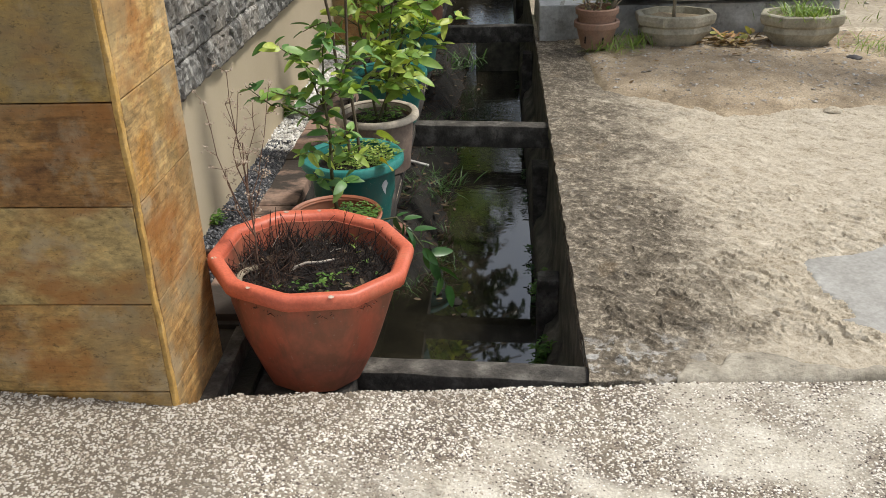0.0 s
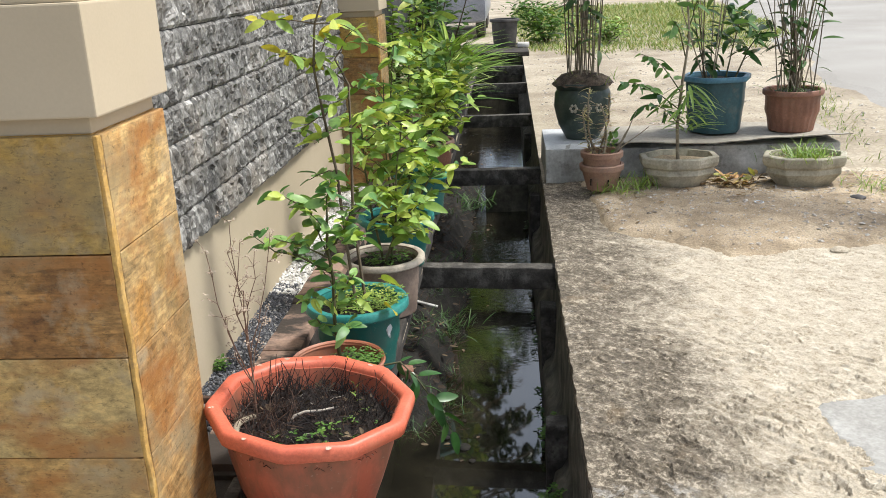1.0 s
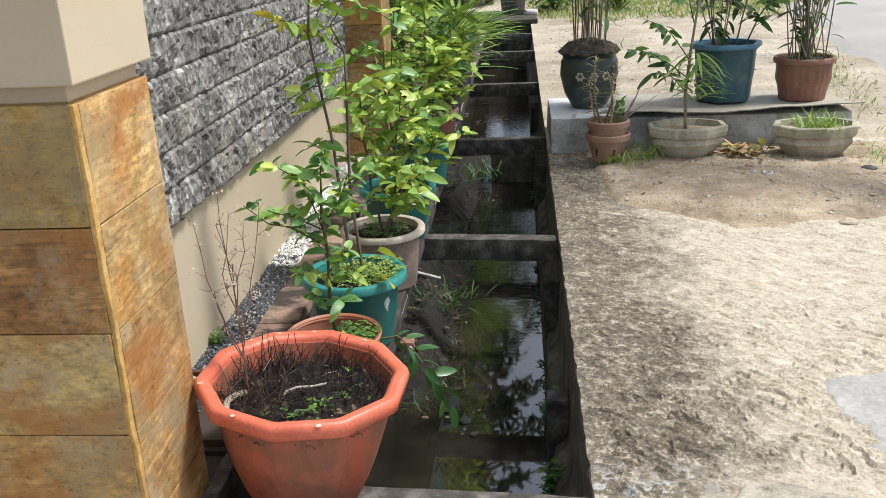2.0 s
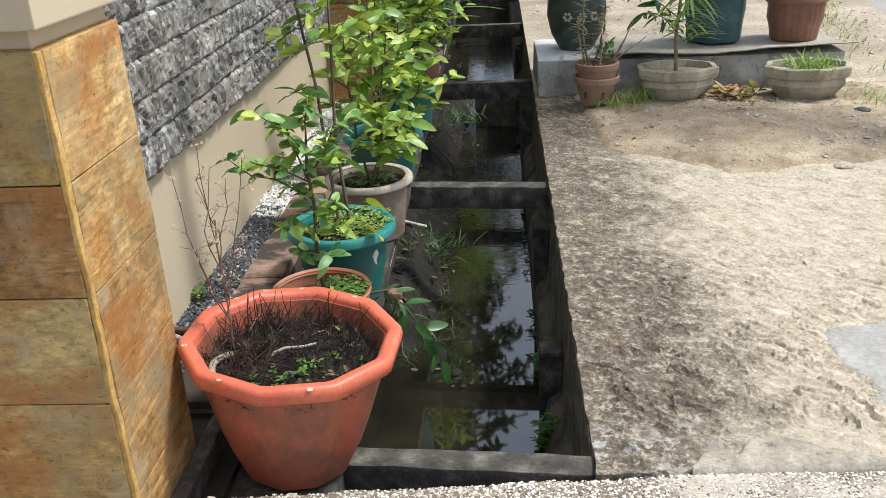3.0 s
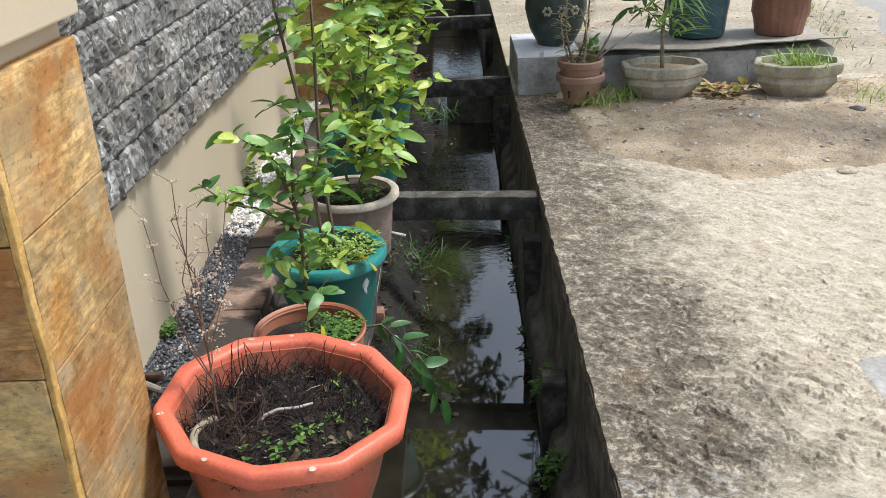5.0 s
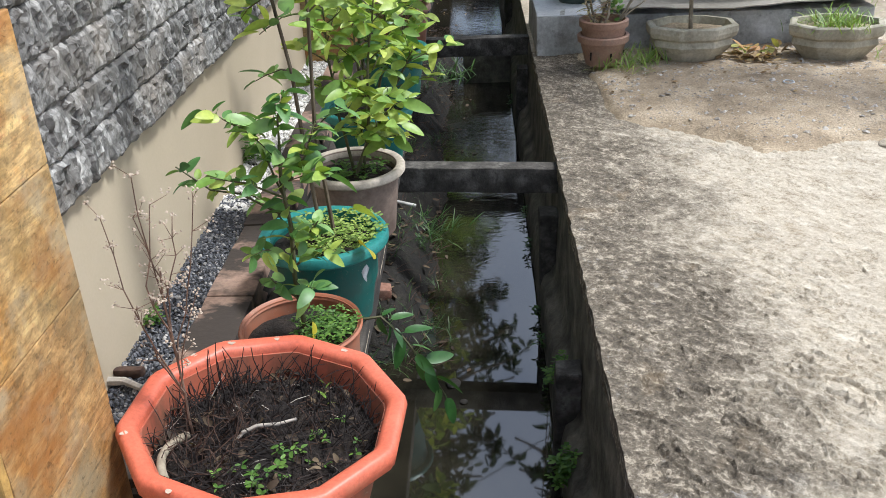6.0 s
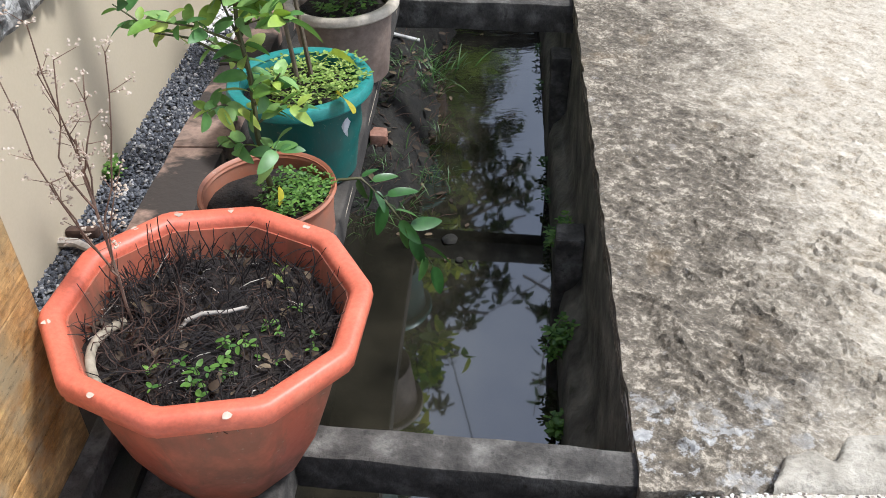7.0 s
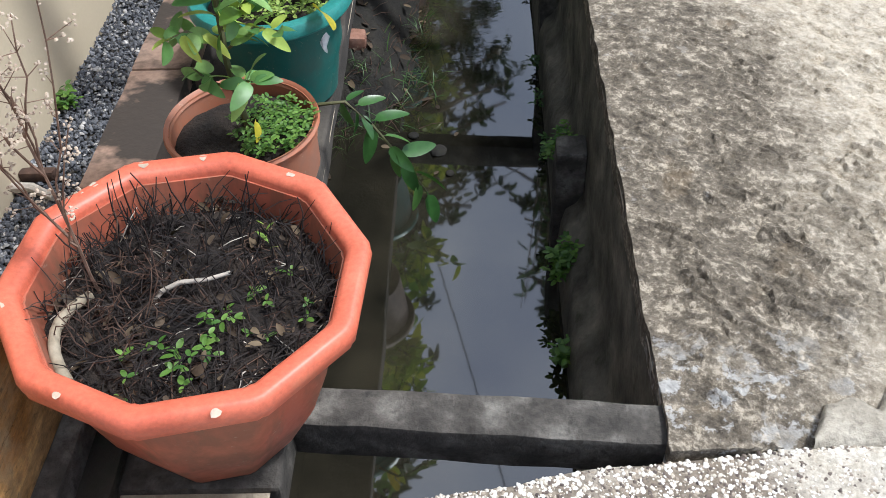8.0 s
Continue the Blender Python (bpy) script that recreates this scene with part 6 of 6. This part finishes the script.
# ---- drain clutter ----
def grass_tuft(at, count, length, seed, label, mat=None, spread=0.06):
    rng = random.Random(seed)
    p = thing("grass_tuft", at, label, "grass")
    poses = [leaf_pose((rng.gauss(0, spread), rng.gauss(0, spread), -0.005), (rng.uniform(-1, 1), rng.uniform(-1, 1), rng.uniform(0.5, 2.2)), length * rng.uniform(0.5, 1.3), rng.uniform(-0.5, 0.5)) for _ in range(count)]
    return joined_leaves("blade", leaf_shape(1.0, 0.05, 0.5, 0.2, 0.6), poses, mat or grass_leaf, p, stuff=True)


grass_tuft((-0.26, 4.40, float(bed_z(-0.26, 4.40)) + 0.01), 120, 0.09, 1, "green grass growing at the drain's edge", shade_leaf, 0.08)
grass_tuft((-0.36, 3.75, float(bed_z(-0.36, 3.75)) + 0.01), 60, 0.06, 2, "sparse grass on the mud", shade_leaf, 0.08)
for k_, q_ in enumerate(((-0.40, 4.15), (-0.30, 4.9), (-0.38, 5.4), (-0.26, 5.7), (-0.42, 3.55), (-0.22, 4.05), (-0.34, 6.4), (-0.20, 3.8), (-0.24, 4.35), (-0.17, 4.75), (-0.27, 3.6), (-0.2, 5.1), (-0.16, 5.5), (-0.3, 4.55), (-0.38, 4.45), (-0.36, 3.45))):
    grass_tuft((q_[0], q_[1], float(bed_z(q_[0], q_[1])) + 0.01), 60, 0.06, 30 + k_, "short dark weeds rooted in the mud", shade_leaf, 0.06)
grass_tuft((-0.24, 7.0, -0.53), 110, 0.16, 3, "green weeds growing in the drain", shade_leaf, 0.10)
grass_tuft((0.70, 5.22, 0.02), 0 + 60, 0.09, 4, "grass at the foot of the pots", grass_leaf, 0.05)
grass_tuft((0.85, 5.25, 0.02), 90, 0.12, 5, "grass at the foot of the pots", grass_leaf, 0.07)
grass_tuft((2.15, 5.15, 0.02), 70, 0.10, 6, "dry grass at the foot of the tray pot", grass_leaf, 0.08)
grass_tuft((1.82, 5.30, 0.165), 340, 0.10, 7, "green grass filling the concrete tray pot", bush_leaf, 0.085)
grass_tuft((1.93, 5.98, 0.45), 90, 0.08, 8, "small weeds round the canes", herb_leaf, 0.08)
grass_tuft((0.60, 5.97, 0.56), 60, 0.10, 9, "dry weeds on the jar's soil", grass_leaf, 0.08)
herbs((0.255, 2.80, -0.52), 0.045, 110, 0.018, 7, "small fern growing from the drain wall", herb_leaf, 0.10, "wall_fern", 0.5)
herbs((0.25, 2.57, -0.60), 0.03, 30, 0.024, 8, "small weed growing from the drain wall", herb_leaf, 0.08, "wall_fern", 0.5)
herbs((0.265, 3.17, -0.42), 0.045, 60, 0.016, 9, "moss and small weeds on the drain wall", herb_leaf, 0.08, "wall_fern", 0.5)
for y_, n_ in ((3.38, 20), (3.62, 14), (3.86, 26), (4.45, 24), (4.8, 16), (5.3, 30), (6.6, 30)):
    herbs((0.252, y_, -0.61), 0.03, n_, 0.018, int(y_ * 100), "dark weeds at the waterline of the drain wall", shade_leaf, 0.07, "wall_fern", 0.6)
herbs((-0.86, 2.78, 0.055), 0.03, 20, 0.02, 10, "small weed at the wall foot", herb_leaf, 0.04)
herbs((-0.85, 3.95, 0.06), 0.05, 40, 0.025, 11, "green weed at the wall foot", herb_leaf, 0.10)
tagged(part("brick_piece", box(-0.40, -0.335, 3.80, 3.88, -0.50, -0.44, 0.012, 2, 0.008, 3), brick_mat, smooth=40), "broken red brick piece on the mud", "brick")
for x, y, s in ((-0.09, 3.42, 0.028), (-0.05, 3.31, 0.014), (-0.17, 3.5, 0.018)):
    b = bmesh.new()
    bmesh.ops.create_icosphere(b, subdivisions=2, radius=s)
    for vv in b.verts:
        vv.co += 0.3 * s * noise.noise_vector(vv.co * 40 + Vector((x * 9, y, 0)))
        vv.co.z *= 0.4
    o = part("drain_stone", b, mud_mat, None, "", 60)
    o.location = (x, y, WATER + 0.004)
    tagged(o, "dark wet stone in the drain", "stone", "stones in the drain")
v, f = tube([(-0.50, 4.58, -0.36), (-0.40, 4.60, -0.405), (-0.285, 4.64, -0.455)], 0.009, 0.009, 12)
tagged(link_mesh("drain_pipe", v, f, pipe_mat, smooth=50), "thin white pipe stub from the ledge", "pipe")
tagged(part("wood_chunk", box(-0.87, -0.80, 2.53, 2.555, 0.055, 0.08, 0.008, 3, 0.006, 4), dead_mat, smooth=50), "short brown wood piece on the gravel", "wood")
v, f = tube([(-0.88, 2.50, 0.068), (-0.83, 2.495, 0.072), (-0.78, 2.47, 0.068)], 0.012, 0.008, 7)
tagged(link_mesh("wood_chunk", v, f, pale_wood_mat, smooth=50), "pale dry branch piece on the gravel", "wood")

# litter of leaves and twigs
rng = random.Random(77)
poses = []
while len(poses) < 420:
    x, y = rng.uniform(-0.48, 0.0), rng.uniform(3.3, 10)
    if float(bed_z(x, y)) > WATER - 0.012 or rng.random() < 0.06:
        z = max(float(bed_z(x, y)), WATER) + 0.005
        poses.append(leaf_pose((x, y, z), (rng.uniform(-1, 1), rng.uniform(-1, 1), rng.uniform(-0.05, 0.1)), rng.uniform(0.02, 0.05), rng.uniform(-0.4, 0.4)))
tagged(joined_leaves("leaf_litter", leaf_shape(1.0, 0.4, 0.1, 0.2), poses, litter_leaf), "dead leaves lying on the mud", "leaf litter", kind="stuff")
pieces = []
for _ in range(900):
    x, y = rng.uniform(-0.48, -0.14), rng.uniform(3.5, 9)
    z = max(float(bed_z(x, y)), WATER) + 0.005
    a = rng.uniform(0, 3.14)
    L = rng.uniform(0.02, 0.09)
    d = Vector((math.cos(a) * L, math.sin(a) * L, rng.uniform(0, 0.02)))
    pieces.append(tube([Vector((x, y, z)), Vector((x, y, z)) + d * 0.5 + Vector((0, 0, 0.006)), Vector((x, y, z)) + d], 0.0016, 0.0008, 3))
v, f = merge(pieces)
tagged(link_mesh("twig_litter", v, f, dead_mat), "thin dry twigs scattered on the mud", "twigs", kind="stuff")
poses = []
for _ in range(110):
    x, y = rng.gauss(1.42, 0.075), rng.gauss(5.30, 0.06)
    poses.append(leaf_pose((x, y, max(0.03, float(sand_z(x, y)) + 0.004) + rng.uniform(0, 0.02)), (rng.uniform(-1, 1), rng.uniform(-1, 1), rng.uniform(-0.1, 0.4)), rng.uniform(0.03, 0.07), rng.uniform(-0.7, 0.7)))
tagged(joined_leaves("leaf_pile", leaf_shape(1.0, 0.35, 0.1, 0.2), poses, pile_leaf, None), "small heap of dead leaves between the tray pots", "leaf litter", kind="stuff")

poses = [leaf_pose((rng.gauss(1.42, 0.06), rng.gauss(5.28, 0.05), 0.045 + rng.uniform(0, 0.03)), (rng.uniform(-1, 1), rng.uniform(-1, 1), rng.uniform(-0.1, 0.5)), rng.uniform(0.05, 0.085), rng.uniform(-0.7, 0.7)) for _ in range(20)]
tagged(joined_leaves("fresh_leaf_pile", leaf_shape(1.0, 0.42, 0.1, 0.2), poses, mixed_leaf), "yellow, orange and green fallen leaves on the heap", "leaf litter", kind="stuff")
poses = []
for _ in range(420):
    x, y = rng.uniform(0.5, 2.6), rng.uniform(4.5, 5.55)
    if rng.random() > 0.25 + 0.75 * (y - 4.5):
        continue
    poses.append(leaf_pose((x, y, float(sand_z(x, y)) + 0.004), (rng.uniform(-1, 1), rng.uniform(-1, 1), rng.uniform(-0.05, 0.15)), rng.uniform(0.01, 0.035), rng.uniform(-0.4, 0.4)))
tagged(joined_leaves("sand_litter", leaf_shape(1.0, 0.45, 0.1, 0.2), poses, pile_leaf), "crumbled leaf bits scattered over the sand", "leaf litter", kind="stuff")

# verge grass and far ground litter
rng = random.Random(90)
poses = []
while len(poses) < 20000:
    y = rng.uniform(13.2, 26)
    x = rng.uniform(0.3, min(rx(y) + 0.5, 5.5))
    thick = float(fbm(x * 1.6, y * 0.9, 33)) + 0.22 * min(1, (y - 13.2) / 1.6) + 0.25 * min(1, (x - 0.3) / 0.8) + 0.3 * min(1, (rx(y) + 0.5 - x) / 0.8)
    if thick < 0.94 + rng.uniform(-0.1, 0.1):
        continue
    poses.append(leaf_pose((x, y, 0), (rng.uniform(-1, 1), rng.uniform(-1, 1), rng.uniform(0.6, 2)), rng.uniform(0.06, 0.14) * (1 + 0.03 * (y - 13)), rng.uniform(-0.5, 0.5)))
tagged(joined_leaves("verge_grass", leaf_shape(1.0, 0.11, 0.4, 0.2, 0.6), poses, verge_leaf), "sunlit grass verge beside the road", "grass", kind="stuff")
poses = []
for _ in range(420):
    y = rng.gauss(7.6, 0.9)
    x = 2.62 + 0.20 * (y - 7.0) + rng.gauss(0, 0.12)
    poses.append(leaf_pose((x, y, 0), (rng.uniform(-1, 1), rng.uniform(-1, 1), rng.uniform(0.4, 2)), rng.uniform(0.03, 0.085), rng.uniform(-0.5, 0.5)))
tagged(joined_leaves("roadside_grass", leaf_shape(1.0, 0.09, 0.4, 0.2, 0.6), poses, verge_leaf), "sparse dry grass along the road edge", "grass", kind="stuff")
N = 3600
rg = np.random.default_rng(14)
px, py = rg.uniform(0.4, 3.2, N), rg.uniform(6.4, 13.5, N)
o = pebble_field("ground_stone", px, py, ground_height(px, py), rg.choice([0.006, 0.011, 0.024], N, p=[0.64, 0.31, 0.05]), 0.5, litterstone_mat, None, "", 0.3, 9)
tagged(o, "scattered small stones on the dusty ground", "stones")


# ---- tree over the wall and cables, seen mirrored in the water ----
def tree(at, limbs, label, seed, per=300, leaf=0.16, spread=0.36):
    rng = random.Random(seed)
    p = thing("tree", at, label, "tree")
    fork = Vector((0.15, 0, 2.3))
    pieces = [tube(bend((0, 0, -0.05), fork, (0.06, 0.03, 0), 7, 0.01, rng), 0.13, 0.085, 9)]
    poses = []
    for e in limbs:
        e = Vector(e)
        pts = bend(fork, e, (0, 0, 0.18), 7, 0.05, rng)
        pieces.append(tube(pts, 0.05, 0.012, 6))
        for k in range(9):
            q = rng.uniform(3.0, 7.0)
            b0 = pts[min(int(q), 6)].lerp(pts[min(int(q), 6) + 1], q - min(int(q), 6))
            tip = b0 + Vector((rng.gauss(0, 1), rng.gauss(0, 1), rng.gauss(-0.1, 0.7))) * spread
            tw = bend(b0, tip, (0, 0, 0.03), 4, 0.01, rng)
            pieces.append(tube(tw, 0.008, 0.003, 4))
            for _ in range(per // 9):
                c = tw[rng.randint(1, 4)]
                poses.append(leaf_pose(c, (rng.uniform(-1, 1), rng.uniform(-1, 1), rng.uniform(-0.8, 0.4)), leaf * rng.uniform(0.7, 1.3), rng.uniform(-0.7, 0.7)))
    v, f = merge(pieces)
    link_mesh("trunk", v, f, bark_mat, p, "brown trunk and limbs", 60)
    joined_leaves("crown", leaf_shape(1.0, 0.36, 0.2, 0.2, 0.8), poses, crown_leaf, p, "green leaves darkened as if backlit", stuff=True)
    return p


rt = random.Random(55)
limbs = []
for k in range(150):
    y = 3.9 + 11.6 * (k + rt.uniform(0, 0.9)) / 150
    edge = float(np.interp(y, [4.5, 6.4, 6.9, 7.2, 7.7, 8.2, 8.8, 9.6, 10.4, 11.4, 13.0], [-0.56, -0.55, -0.36, 0.0, 0.22, 0.32, 0.34, 0.28, 0.26, 0.22, 0.15]))
    limbs.append((edge - rt.choice((0.0, 0.0, 0.12, 0.3, 0.6, 1.0) if y < 9.6 else (0.0, 0.2, 0.45, 0.7, 0.9, 1.2)) + 2.3, y - 7.2, rt.uniform(2.8, 3.2)))
tree((-2.3, 7.2, 0.0), limbs, "broad-leaved tree behind the wall overhanging the drain", 3, 150, 0.12, 0.15)
tree((3.9, 4.2, 0.0), [(0.46 - 3.9, 2.5, 3.0), (0.50 - 3.9, 1.9, 2.95), (0.32 - 3.9, 3.0, 3.05), (0.62 - 3.9, 2.8, 3.1), (1.0 - 3.9, 2.2, 3.2), (0.55 - 3.9, 1.5, 3.0), (0.30 - 3.9, 3.4, 3.0), (0.44 - 3.9, 2.7, 3.0), (0.56 - 3.9, 2.5, 3.0), (0.60 - 3.9, 3.1, 3.05), (0.36 - 3.9, 2.0, 2.95), (-1.2, 1.4, 3.5), (0.6, 0.9, 3.6), (0.8, -0.6, 3.7)], "slender roadside tree with a branch over the drain", 9, 300, 0.10, 0.19)
# Unseen stand-in tree, added so the far water mirrors something dark.
limbs = [(3.0 + rt.uniform(-1.3, 1.5), rt.uniform(-3.0, 4.5), rt.uniform(3.0, 6.0)) for _ in range(60)]
tree((-3.0, 19.0, 0.0), limbs, "unseen tall tree added beyond the drain to darken its far reflections", 21, 100, 0.17, 0.5)
for a, b, r in (((-6.0, 5.77, 7.0), (6.0, 17.13, 7.0), 0.011), ((-1.9, 15.7, 7.0), (1.1, 3.2, 7.0), 0.009)):
    v, f = tube(bend(a, b, (0, 0, -0.12), 16), r, r, 6)
    tagged(link_mesh("overhead_cable", v, f, cable_mat, smooth=60), "thin black overhead cable", "cable", "overhead cables")

# parked vehicle beyond the drain's end
cv = thing("parked_car", (-1.1, 17.6, 0.0), "grey-blue parked car partly hidden by bushes", "car")
part("body", box(-0.85, 0.85, -1.0, 3.0, 0.30, 0.85, 0.12), car_mat, cv, "", 40)
part("cabin", box(-0.72, 0.72, -0.2, 2.3, 0.85, 1.38, 0.2), car_mat, cv, "", 40)
for x in (-0.72, 0.72):
    for y in (-0.3, 2.2):
        v, f = lathe([(0.02, 0), (0.24, 0.01), (0.31, 0.03), (0.31, 0.17), (0.24, 0.19), (0.02, 0.19)], 32)
        w = link_mesh("wheel", v, f, iron_mat, cv, "", 40)
        w.rotation_euler = (0, radians(90), 0)
        w.location = (x - 0.1, y, 0.31)
